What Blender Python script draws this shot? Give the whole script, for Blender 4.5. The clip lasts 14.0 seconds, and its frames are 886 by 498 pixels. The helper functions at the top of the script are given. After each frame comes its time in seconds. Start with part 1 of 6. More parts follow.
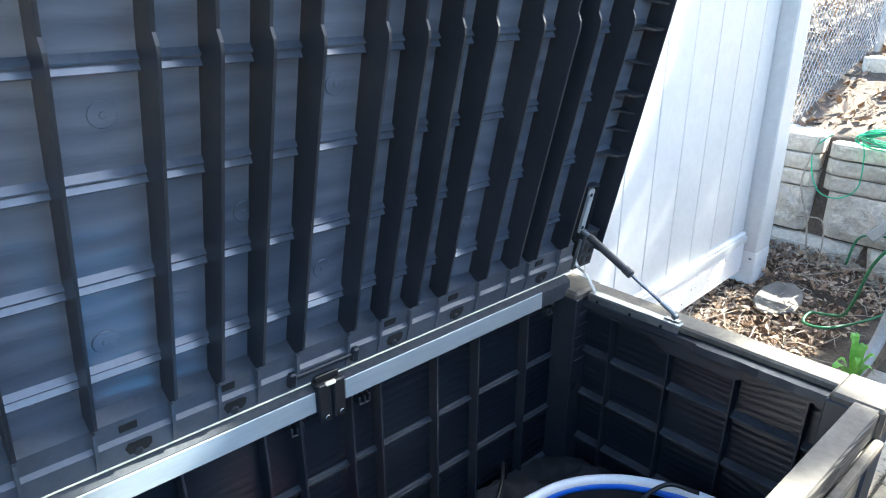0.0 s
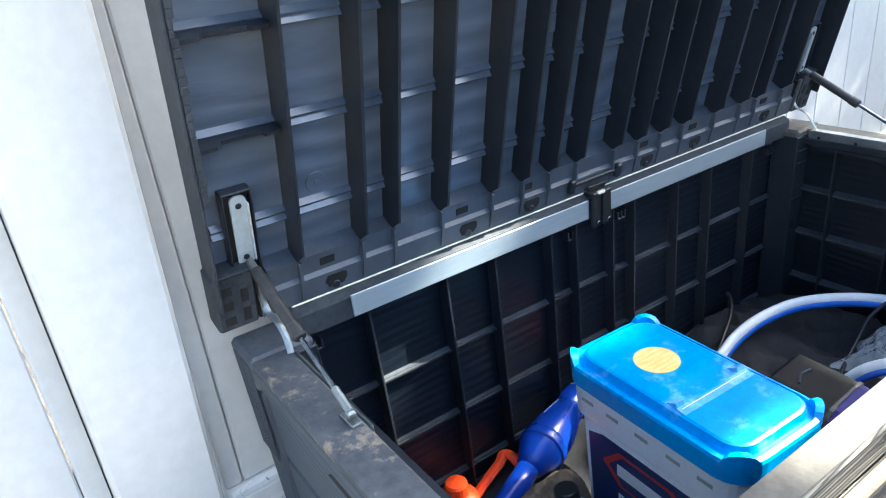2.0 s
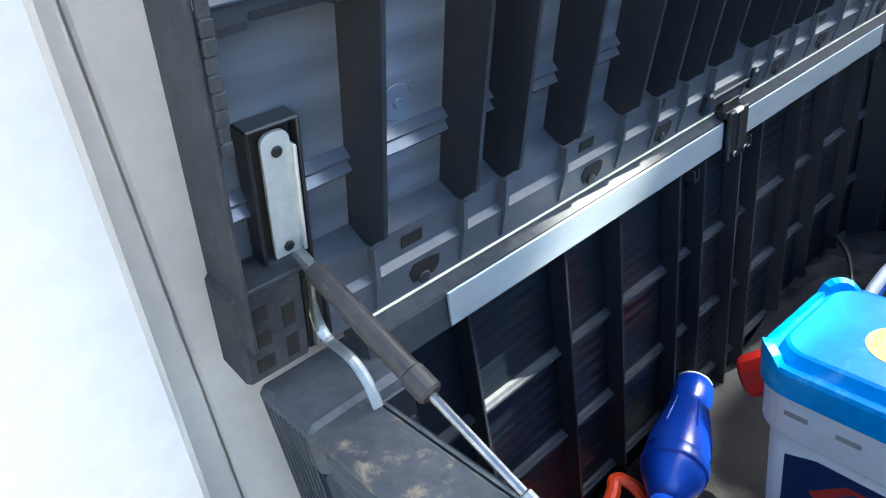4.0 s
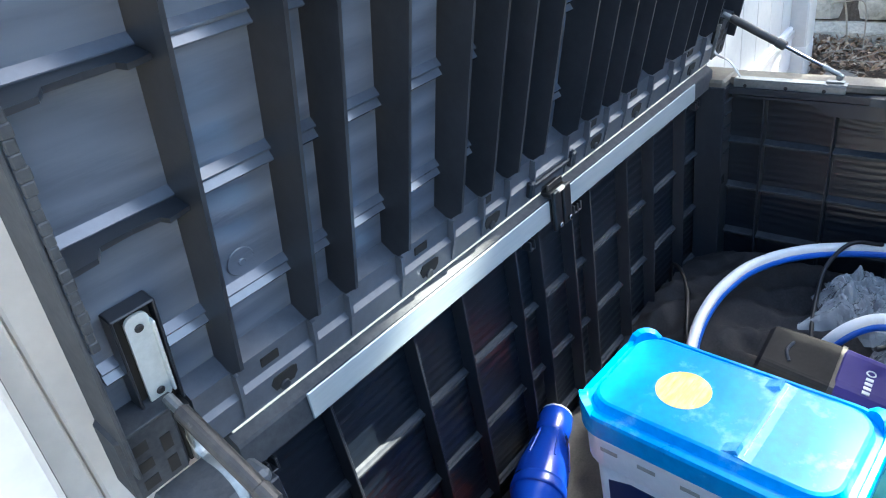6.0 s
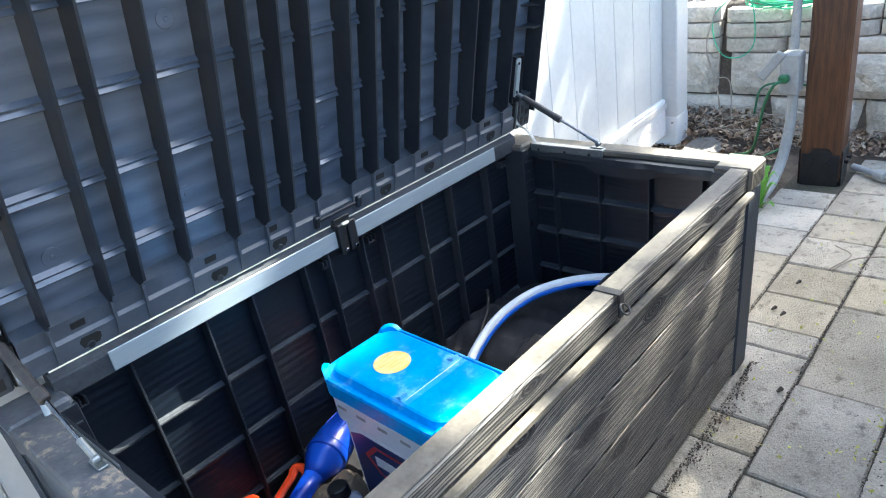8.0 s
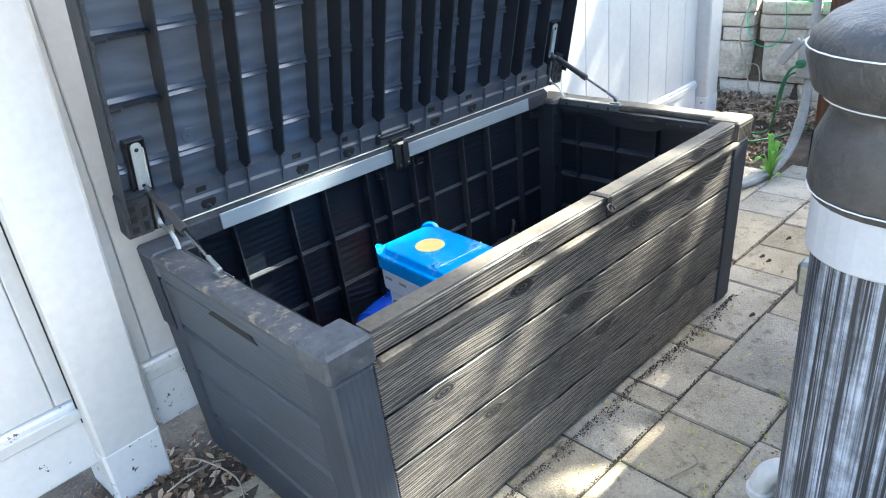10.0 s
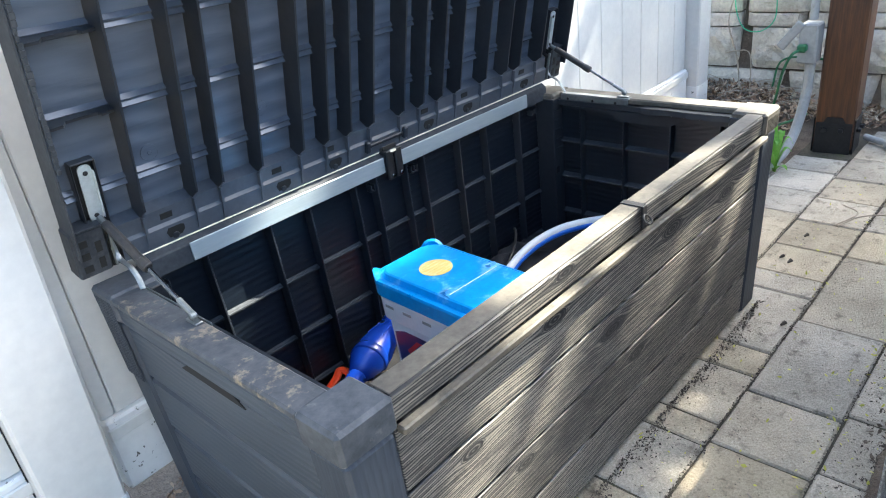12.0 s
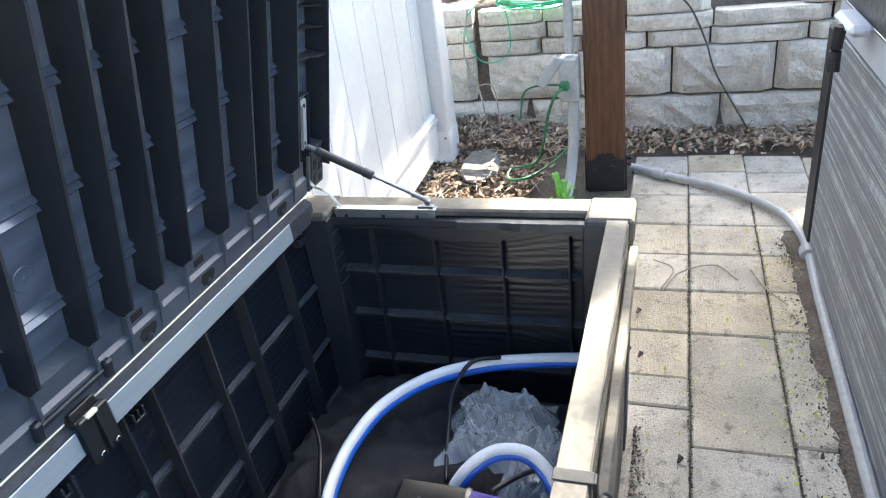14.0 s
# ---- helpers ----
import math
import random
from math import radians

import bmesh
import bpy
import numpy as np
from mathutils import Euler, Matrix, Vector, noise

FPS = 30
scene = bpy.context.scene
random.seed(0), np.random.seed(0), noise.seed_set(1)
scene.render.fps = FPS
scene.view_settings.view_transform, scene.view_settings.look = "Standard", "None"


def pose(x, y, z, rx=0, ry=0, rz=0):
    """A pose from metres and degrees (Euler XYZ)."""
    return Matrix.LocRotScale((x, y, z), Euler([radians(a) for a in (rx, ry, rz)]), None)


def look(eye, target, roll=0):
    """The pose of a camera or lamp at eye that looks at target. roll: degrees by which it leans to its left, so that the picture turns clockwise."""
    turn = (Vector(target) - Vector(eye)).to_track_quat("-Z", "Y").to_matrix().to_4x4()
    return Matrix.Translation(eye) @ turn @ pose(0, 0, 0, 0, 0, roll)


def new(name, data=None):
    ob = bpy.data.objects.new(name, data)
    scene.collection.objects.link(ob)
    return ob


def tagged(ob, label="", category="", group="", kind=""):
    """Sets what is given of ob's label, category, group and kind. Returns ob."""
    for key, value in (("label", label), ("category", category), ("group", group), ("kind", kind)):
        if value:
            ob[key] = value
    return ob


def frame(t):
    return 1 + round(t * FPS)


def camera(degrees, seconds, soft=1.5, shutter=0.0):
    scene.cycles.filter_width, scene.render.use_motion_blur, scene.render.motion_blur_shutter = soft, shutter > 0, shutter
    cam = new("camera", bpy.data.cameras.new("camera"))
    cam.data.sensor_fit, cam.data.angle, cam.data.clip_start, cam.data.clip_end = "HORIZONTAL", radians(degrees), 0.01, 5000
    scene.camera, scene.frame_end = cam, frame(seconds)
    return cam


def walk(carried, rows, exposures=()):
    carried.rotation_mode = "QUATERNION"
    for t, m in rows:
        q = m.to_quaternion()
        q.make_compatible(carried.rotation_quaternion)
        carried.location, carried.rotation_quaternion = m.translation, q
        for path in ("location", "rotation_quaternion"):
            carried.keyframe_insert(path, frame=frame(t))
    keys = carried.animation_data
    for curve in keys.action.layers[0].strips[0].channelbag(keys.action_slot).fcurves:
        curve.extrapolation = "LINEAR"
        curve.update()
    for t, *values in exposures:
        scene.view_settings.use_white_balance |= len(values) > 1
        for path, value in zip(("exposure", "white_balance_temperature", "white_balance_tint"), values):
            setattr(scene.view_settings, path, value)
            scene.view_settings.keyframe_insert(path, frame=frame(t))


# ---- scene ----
cam = camera(65.2, 14.0, soft=1.1)
PATH = [
    (0, (0.189, -0.218, 1.228), (1.455, 1.151, 0.504), 0.1),
    (0.5, (0.05, -0.335, 1.221), (1.184, 1.15, 0.507), 0.5),
    (1, (-0.097, -0.39, 1.172), (0.919, 1.17, 0.443), -2.1),
    (1.5, (-0.189, -0.368, 1.121), (0.79, 1.195, 0.348), -4.3),
    (2, (-0.209, -0.236, 1.09), (0.772, 1.294, 0.254), -6.4),
    (2.5, (-0.179, -0.023, 1.032), (0.786, 1.461, 0.101), -7.1),
    (3, (-0.165, 0.141, 0.967), (0.835, 1.564, -0.021), -6.8),
    (3.2, (-0.170, 0.174, 0.944), (0.861, 1.582, -0.032), -7.2),
    (5.3, (-0.166, 0.237, 0.950), (1.003, 1.485, -0.087), -7.2),
    (5.5, (-0.168, 0.218, 1.001), (1.009, 1.440, -0.057), -7.2),
    (6, (-0.136, 0.080, 1.108), (1.099, 1.297, 0.111), -10.0),
    (6.5, (-0.099, -0.026, 1.149), (1.261, 1.081, 0.186), -9.4),
    (7, (-0.081, -0.149, 1.187), (1.317, 0.942, 0.261), -9.4),
    (7.5, (-0.117, -0.354, 1.176), (1.228, 0.823, 0.278), -9.4),
    (8, (-0.146, -0.498, 1.167), (1.149, 0.767, 0.318), -9.1),
    (8.5, (-0.283, -0.612, 1.159), (0.995, 0.703, 0.36), -8.6),
    (9, (-0.4, -0.731, 1.15), (0.855, 0.604, 0.348), -7.2),
    (9.2, (-0.425, -0.793, 1.154), (0.801, 0.557, 0.332), -6.6),
    (11.3, (-0.441, -0.758, 1.131), (0.751, 0.583, 0.247), -6.2),
    (11.5, (-0.425, -0.697, 1.116), (0.797, 0.618, 0.234), -6.4),
    (12, (-0.343, -0.576, 1.117), (0.914, 0.702, 0.232), -7.5),
    (12.5, (-0.118, -0.424, 1.155), (1.197, 0.8, 0.276), -8.4),
    (13, (0.024, -0.31, 1.173), (1.458, 0.776, 0.299), -9.1),
    (13.5, (0.166, -0.134, 1.176), (1.746, 0.689, 0.267), -8.6),
    (14, (0.221, -0.073, 1.16), (1.866, 0.554, 0.211), -8.3),
]
walk(cam, [(t, look(eye, target, roll)) for t, eye, target, roll in PATH],
     exposures=[(0.0, 3.22, 5950, 4), (1.0, 3.18, 5950, 4), (2.0, 3.05, 5950, 4), (3.0, 3.1, 6000, 4), (5.5, 3.42, 6050, 4), (7.0, 3.34, 6000, 4), (9.0, 3.08, 6050, 4), (12.0, 3.08, 6300, 5), (12.8, 3.12, 6450, 6), (14.0, 3.4, 6500, 6)])

# ---------------------------------------------------------------- light
SUN_WAY = Vector((0.70, -0.205, 0.70)).normalized()      # towards the sun
world = bpy.data.worlds.new("world")
scene.world = world
world.use_nodes = True
wn = world.node_tree.nodes
sky = wn.new("ShaderNodeTexSky")
sky.sky_type = 'NISHITA'
sky.sun_disc = False
sky.sun_elevation = math.asin(SUN_WAY.z)
sky.sun_rotation = math.atan2(SUN_WAY.x, SUN_WAY.y)
sky.air_density, sky.dust_density, sky.ozone_density = 1.0, 2.5, 1.0
wn["Background"].inputs["Strength"].default_value = 0.095
world.node_tree.links.new(sky.outputs[0], wn["Background"].inputs["Color"])
sun = new("sun", bpy.data.lights.new("sun", 'SUN'))
sun.data.energy, sun.data.angle, sun.data.color = 5.0, radians(0.5), (1.0, 0.92, 0.78)
sun.matrix_world = look(SUN_WAY * 20, (0, 0, 0))

# ---------------------------------------------------------------- materials
def node_mat(name):
    m = bpy.data.materials.new(name)
    m.use_nodes = True
    nt = m.node_tree
    return m, nt, nt.nodes["Principled BSDF"]


def add(nt, kind, **values):
    n = nt.nodes.new(kind)
    for k, v in values.items():
        n.inputs[k].default_value = v
    return n


def ramp(nt, src, stops):
    r = nt.nodes.new("ShaderNodeValToRGB")
    while len(r.color_ramp.elements) < len(stops):
        r.color_ramp.elements.new(0.5)
    for e, (p, c) in zip(r.color_ramp.elements, stops):
        e.position, e.color = p, (*c, 1.0) if len(c) == 3 else c
    nt.links.new(src, r.inputs[0])
    return r


def surface(name, dark, light, scale=8.0, fine=90.0, rough=0.5, rough_var=0.15, bump=0.15, depth=0.002,
            metal=0.0, stretch=(1, 1, 1), spots=None, spot_scale=30.0, spot_edge=(0.62, 0.70), vary=0.0, spec=0.5, coat=0.0, hue=0.0):
    """A worn surface: broad tone from dark to light, fine grain, optional spots of another colour, a tone per object."""
    m, nt, p = node_mat(name)
    L = nt.links.new
    tc = nt.nodes.new("ShaderNodeTexCoord")
    mp = add(nt, "ShaderNodeMapping", Scale=stretch)
    L(tc.outputs["Object"], mp.inputs["Vector"])
    src = mp.outputs[0]
    if vary:
        info = nt.nodes.new("ShaderNodeObjectInfo")
        shift = nt.nodes.new("ShaderNodeVectorMath")
        shift.operation = 'ADD'
        mul = nt.nodes.new("ShaderNodeMath")
        mul.operation = 'MULTIPLY'
        mul.inputs[1].default_value = 37.0
        L(info.outputs["Random"], mul.inputs[0])
        L(src, shift.inputs[0])
        L(mul.outputs[0], shift.inputs[1])
        src = shift.outputs[0]
    big = add(nt, "ShaderNodeTexNoise", Scale=scale, Detail=5.0, Roughness=0.6)
    small = add(nt, "ShaderNodeTexNoise", Scale=fine, Detail=4.0, Roughness=0.65)
    L(src, big.inputs["Vector"])
    L(src, small.inputs["Vector"])
    mixv = nt.nodes.new("ShaderNodeMath")
    mixv.operation = 'MULTIPLY_ADD'
    mixv.inputs[1].default_value = 0.45
    half = nt.nodes.new("ShaderNodeMath")
    half.operation = 'MULTIPLY'
    half.inputs[1].default_value = 0.55
    L(big.outputs[0], half.inputs[0])
    L(small.outputs[0], mixv.inputs[0])
    L(half.outputs[0], mixv.inputs[2])
    col = ramp(nt, mixv.outputs[0], [(0.36, dark), (0.64, light)]).outputs[0]
    if spots:
        sn = add(nt, "ShaderNodeTexNoise", Scale=spot_scale, Detail=6.0, Roughness=0.7)
        L(src, sn.inputs["Vector"])
        mask = ramp(nt, sn.outputs[0], [(spot_edge[0], (0, 0, 0)), (spot_edge[1], (1, 1, 1))])
        mx = nt.nodes.new("ShaderNodeMix")
        mx.data_type = 'RGBA'
        L(mask.outputs[0], mx.inputs[0])
        L(col, mx.inputs[6])
        mx.inputs[7].default_value = (*spots, 1)
        col = mx.outputs[2]
    if vary:
        hsv = nt.nodes.new("ShaderNodeHueSaturation")
        rg = nt.nodes.new("ShaderNodeMapRange")
        rg.inputs["To Min"].default_value, rg.inputs["To Max"].default_value = 1 - vary, 1 + vary
        L(info.outputs["Random"], rg.inputs["Value"])
        L(rg.outputs[0], hsv.inputs["Value"])
        L(col, hsv.inputs["Color"])
        col = hsv.outputs[0]
        if hue:
            frac = nt.nodes.new("ShaderNodeMath")
            frac.operation = 'FRACT'
            L(mul.outputs[0], frac.inputs[0])
            sat = nt.nodes.new("ShaderNodeMapRange")
            sat.inputs["To Min"].default_value, sat.inputs["To Max"].default_value = 1 - hue, 1 + hue
            L(frac.outputs[0], sat.inputs["Value"])
            L(sat.outputs[0], hsv.inputs["Saturation"])
    L(col, p.inputs["Base Color"])
    rr = nt.nodes.new("ShaderNodeMapRange")
    rr.inputs["To Min"].default_value, rr.inputs["To Max"].default_value = rough - rough_var, rough + rough_var
    L(big.outputs[0], rr.inputs["Value"])
    L(rr.outputs[0], p.inputs["Roughness"])
    p.inputs["Metallic"].default_value = metal
    p.inputs["Specular IOR Level"].default_value = spec
    p.inputs["Coat Weight"].default_value = coat
    if bump:
        b = add(nt, "ShaderNodeBump", Strength=bump, Distance=depth)
        L(small.outputs[0], b.inputs["Height"])
        L(b.outputs[0], p.inputs["Normal"])
    return m


def grained(name, dark, light, along='X', across='Z', lines=75.0, rough=0.6, bump=0.5, depth=0.002, vary=0.1, wear=None, length=0.07,
            knots=2.6, knot_turns=9.0, warp_amount=0.9, spec=0.5, fine_scale=210.0, streak=0.3, knot_dark=0.0):
    """Wood grain: lines along one axis that swing round knots, fine fibre and a bleached wear tone on the ridges."""
    m, nt, p = node_mat(name)
    L = nt.links.new

    def calc(op, x, y=None, z=None):
        n = nt.nodes.new("ShaderNodeMath")
        n.operation = op
        for k, v in enumerate((x, y, z)):
            if v is None:
                continue
            if isinstance(v, (int, float)):
                n.inputs[k].default_value = v
            else:
                L(v, n.inputs[k])
        return n.outputs[0]
    tc = nt.nodes.new("ShaderNodeTexCoord")
    info = nt.nodes.new("ShaderNodeObjectInfo")
    shift = nt.nodes.new("ShaderNodeVectorMath")
    shift.operation = 'ADD'
    L(tc.outputs["Object"], shift.inputs[0])
    L(calc('MULTIPLY', info.outputs["Random"], 53.0 if vary else 0.0), shift.inputs[1])
    squeeze = {'X': (length, 1, 1), 'Y': (1, length, 1), 'Z': (1, 1, length)}[along]
    half = {'X': (0.42, 1, 1), 'Y': (1, 0.42, 1), 'Z': (1, 1, 0.42)}[along]
    long_map = add(nt, "ShaderNodeMapping", Scale=squeeze)
    half_map = add(nt, "ShaderNodeMapping", Scale=half)
    L(shift.outputs[0], long_map.inputs["Vector"])
    L(shift.outputs[0], half_map.inputs["Vector"])
    sep = nt.nodes.new("ShaderNodeSeparateXYZ")
    L(shift.outputs[0], sep.inputs[0])
    coord = sep.outputs['XYZ'.index(across)]
    swing = add(nt, "ShaderNodeTexNoise", Scale=3.5, Detail=2.0, Roughness=0.5)
    L(half_map.outputs[0], swing.inputs["Vector"])
    vor = add(nt, "ShaderNodeTexVoronoi", Scale=knots, Randomness=1.0)
    vor.voronoi_dimensions = '2D'
    hs = nt.nodes.new("ShaderNodeSeparateXYZ")
    flat = nt.nodes.new("ShaderNodeCombineXYZ")
    L(half_map.outputs[0], hs.inputs[0])
    L(hs.outputs['XYZ'.index(along)], flat.inputs[0])
    L(coord, flat.inputs[1])
    L(flat.outputs[0], vor.inputs["Vector"])
    near = nt.nodes.new("ShaderNodeMapRange")
    near.interpolation_type = 'SMOOTHSTEP'
    near.inputs["From Min"].default_value, near.inputs["From Max"].default_value = 0.0, 0.34
    near.inputs["To Min"].default_value, near.inputs["To Max"].default_value = knot_turns, 0.0
    L(vor.outputs["Distance"], near.inputs["Value"])
    fine = add(nt, "ShaderNodeTexNoise", Scale=fine_scale, Detail=4.0, Roughness=0.65)
    L(long_map.outputs[0], fine.inputs["Vector"])
    tone = add(nt, "ShaderNodeTexNoise", Scale=5.0, Detail=4.0, Roughness=0.6)
    L(half_map.outputs[0], tone.inputs["Vector"])
    phase = calc('ADD', calc('MULTIPLY_ADD', coord, lines * 6.283, near.outputs[0]), calc('MULTIPLY', swing.outputs[0], warp_amount * 22.0))
    phase = calc('MULTIPLY_ADD', fine.outputs[0], 2.2, phase)
    jitter = add(nt, "ShaderNodeTexNoise", Scale=16.0, Detail=2.0, Roughness=0.5)
    L(half_map.outputs[0], jitter.inputs["Vector"])
    phase = calc('MULTIPLY_ADD', jitter.outputs[0], warp_amount * 4.0, phase)
    fade = add(nt, "ShaderNodeTexNoise", Scale=11.0, Detail=3.0, Roughness=0.6)
    L(half_map.outputs[0], fade.inputs["Vector"])
    swell = nt.nodes.new("ShaderNodeMapRange")
    swell.inputs["From Min"].default_value, swell.inputs["From Max"].default_value = 0.36, 0.62
    swell.inputs["To Min"].default_value, swell.inputs["To Max"].default_value = 0.08, 0.5
    L(fade.outputs[0], swell.inputs["Value"])
    wave = calc('MULTIPLY_ADD', calc('SINE', phase), swell.outputs[0], 0.5)
    height = calc('MULTIPLY_ADD', fine.outputs[0], 0.7, wave)
    tot = calc('ADD', calc('MULTIPLY', wave, streak), calc('MULTIPLY', fine.outputs[0], 0.42))
    tot = calc('MULTIPLY_ADD', tone.outputs[0], 0.38, tot)
    heart = nt.nodes.new("ShaderNodeMapRange")
    heart.interpolation_type = 'SMOOTHSTEP'
    heart.inputs["From Min"].default_value, heart.inputs["From Max"].default_value = 0.03, 0.11
    heart.inputs["To Min"].default_value, heart.inputs["To Max"].default_value = -knot_dark, 0.0
    L(vor.outputs["Distance"], heart.inputs["Value"])
    tot = calc('ADD', tot, heart.outputs[0])
    stops = [(0.36, dark), (0.74, light)]
    if wear:
        stops = [(0.38, dark), (0.57, light), (0.77, wear)]
    col = ramp(nt, tot, stops).outputs[0]
    if vary:
        hsv = nt.nodes.new("ShaderNodeHueSaturation")
        rg = nt.nodes.new("ShaderNodeMapRange")
        rg.inputs["To Min"].default_value, rg.inputs["To Max"].default_value = 1 - vary, 1 + vary
        L(info.outputs["Random"], rg.inputs["Value"])
        L(rg.outputs[0], hsv.inputs["Value"])
        L(col, hsv.inputs["Color"])
        col = hsv.outputs[0]
    L(col, p.inputs["Base Color"])
    p.inputs["Roughness"].default_value = rough
    p.inputs["Specular IOR Level"].default_value = spec
    b = add(nt, "ShaderNodeBump", Strength=bump, Distance=depth)
    L(height, b.inputs["Height"])
    L(b.outputs[0], p.inputs["Normal"])
    return m


def knotty(name, dark, mid, pale, knots, lines=190.0):
    """Brushed softwood look along x: raised lines that part round each knot (x, z, radius), rings inside it."""
    m, nt, p = node_mat(name)
    L = nt.links.new

    def calc(op, x, y=None, z=None):
        n = nt.nodes.new("ShaderNodeMath")
        n.operation = op
        for k, v in enumerate((x, y, z)):
            if v is None:
                continue
            if isinstance(v, (int, float)):
                n.inputs[k].default_value = v
            else:
                L(v, n.inputs[k])
        return n.outputs[0]

    def noise_of(scale, detail, stretch):
        mp = add(nt, "ShaderNodeMapping", Scale=stretch)
        L(shift.outputs[0], mp.inputs["Vector"])
        n = add(nt, "ShaderNodeTexNoise", Scale=scale, Detail=detail, Roughness=0.6)
        L(mp.outputs[0], n.inputs["Vector"])
        return n.outputs[0]

    def fall(value, lo, hi):
        r = nt.nodes.new("ShaderNodeMapRange")
        r.interpolation_type = 'SMOOTHSTEP'
        r.inputs["From Min"].default_value, r.inputs["From Max"].default_value = lo, hi
        r.inputs["To Min"].default_value, r.inputs["To Max"].default_value = 1.0, 0.0
        L(value, r.inputs["Value"])
        return r.outputs[0]
    tc = nt.nodes.new("ShaderNodeTexCoord")
    info = nt.nodes.new("ShaderNodeObjectInfo")
    shift = nt.nodes.new("ShaderNodeVectorMath")
    shift.operation = 'ADD'
    L(tc.outputs["Object"], shift.inputs[0])
    L(calc('MULTIPLY', info.outputs["Random"], 41.0), shift.inputs[1])
    sep = nt.nodes.new("ShaderNodeSeparateXYZ")
    L(tc.outputs["Object"], sep.inputs[0])
    x, z = sep.outputs[0], sep.outputs[2]
    psi = calc('MULTIPLY_ADD', noise_of(2.6, 1.0, (0.5, 1, 1)), 0.075, z)
    psi = calc('MULTIPLY_ADD', noise_of(16.0, 3.0, (0.12, 1, 1)), 0.016, psi)
    eye, rings = None, None
    for kx, kz, size in knots:
        dx = calc('MULTIPLY', calc('SUBTRACT', x, kx), 0.40)
        dz = calc('SUBTRACT', z, kz)
        r2 = calc('MULTIPLY_ADD', dx, dx, calc('MULTIPLY', dz, dz))
        push = calc('DIVIDE', calc('MULTIPLY', dz, size * size * 1.3), calc('ADD', r2, size * size * 0.5))
        psi = calc('SUBTRACT', psi, push)
        r = calc('SQRT', r2)
        near = fall(r, size * 0.75, size * 1.25)
        eye = near if eye is None else calc('MAXIMUM', eye, near)
        here = calc('MULTIPLY', near, r)
        rings = here if rings is None else calc('ADD', rings, here)
    fine = noise_of(380.0, 5.0, (0.05, 1, 1))
    phase = calc('MULTIPLY_ADD', fine, 3.0, calc('MULTIPLY', psi, lines * 6.283))
    straight = calc('SUBTRACT', 1.0, calc('POWER', calc('MULTIPLY_ADD', calc('SINE', phase), 0.5, 0.5), 2.4))
    second = calc('MULTIPLY_ADD', calc('SINE', calc('MULTIPLY', phase, 0.43)), 0.5, 0.5)
    grain = calc('MULTIPLY_ADD', second, 0.32, calc('MULTIPLY', straight, 0.68))
    round_it = calc('MULTIPLY_ADD', calc('SINE', calc('MULTIPLY_ADD', fine, 2.0, calc('MULTIPLY', rings, 1100.0))), 0.42, 0.48)
    grain = calc('ADD', calc('MULTIPLY', grain, calc('SUBTRACT', 1.0, eye)), calc('MULTIPLY', round_it, eye))
    strength = calc('MULTIPLY_ADD', noise_of(7.0, 3.0, (0.35, 1, 1)), 1.6, -0.15)
    grain = calc('MULTIPLY_ADD', calc('SUBTRACT', grain, 0.5), strength, 0.5)
    tot = calc('MULTIPLY_ADD', grain, 0.42, calc('MULTIPLY', fine, 0.42))
    tot = calc('MULTIPLY_ADD', noise_of(5.0, 4.0, (0.4, 1, 1)), 0.26, calc('ADD', tot, 0.015))
    tot = calc('MULTIPLY_ADD', eye, -0.07, tot)
    col = ramp(nt, tot, [(0.42, dark), (0.56, mid), (0.71, pale)])
    hsv = nt.nodes.new("ShaderNodeHueSaturation")
    rg = nt.nodes.new("ShaderNodeMapRange")
    rg.inputs["To Min"].default_value, rg.inputs["To Max"].default_value = 0.85, 1.15
    L(info.outputs["Random"], rg.inputs["Value"])
    L(rg.outputs[0], hsv.inputs["Value"])
    L(col.outputs[0], hsv.inputs["Color"])
    L(hsv.outputs[0], p.inputs["Base Color"])
    p.inputs["Roughness"].default_value = 0.55
    p.inputs["Specular IOR Level"].default_value = 0.4
    b = add(nt, "ShaderNodeBump", Strength=0.6, Distance=0.0008)
    L(calc('MULTIPLY_ADD', fine, 0.5, grain), b.inputs["Height"])
    L(b.outputs[0], p.inputs["Normal"])
    return m


# knots in the front planks: along the box, height, radius
PLANK_KNOTS = ((0.500, 0.548, 0.011), (1.172, 0.540, 0.011), (0.468, 0.474, 0.014), (0.900, 0.460, 0.018), (1.180, 0.436, 0.017), (0.238, 0.358, 0.011),
               (0.658, 0.346, 0.017), (1.146, 0.316, 0.011), (0.366, 0.232, 0.011), (0.760, 0.228, 0.013), (0.98, 0.075, 0.010))


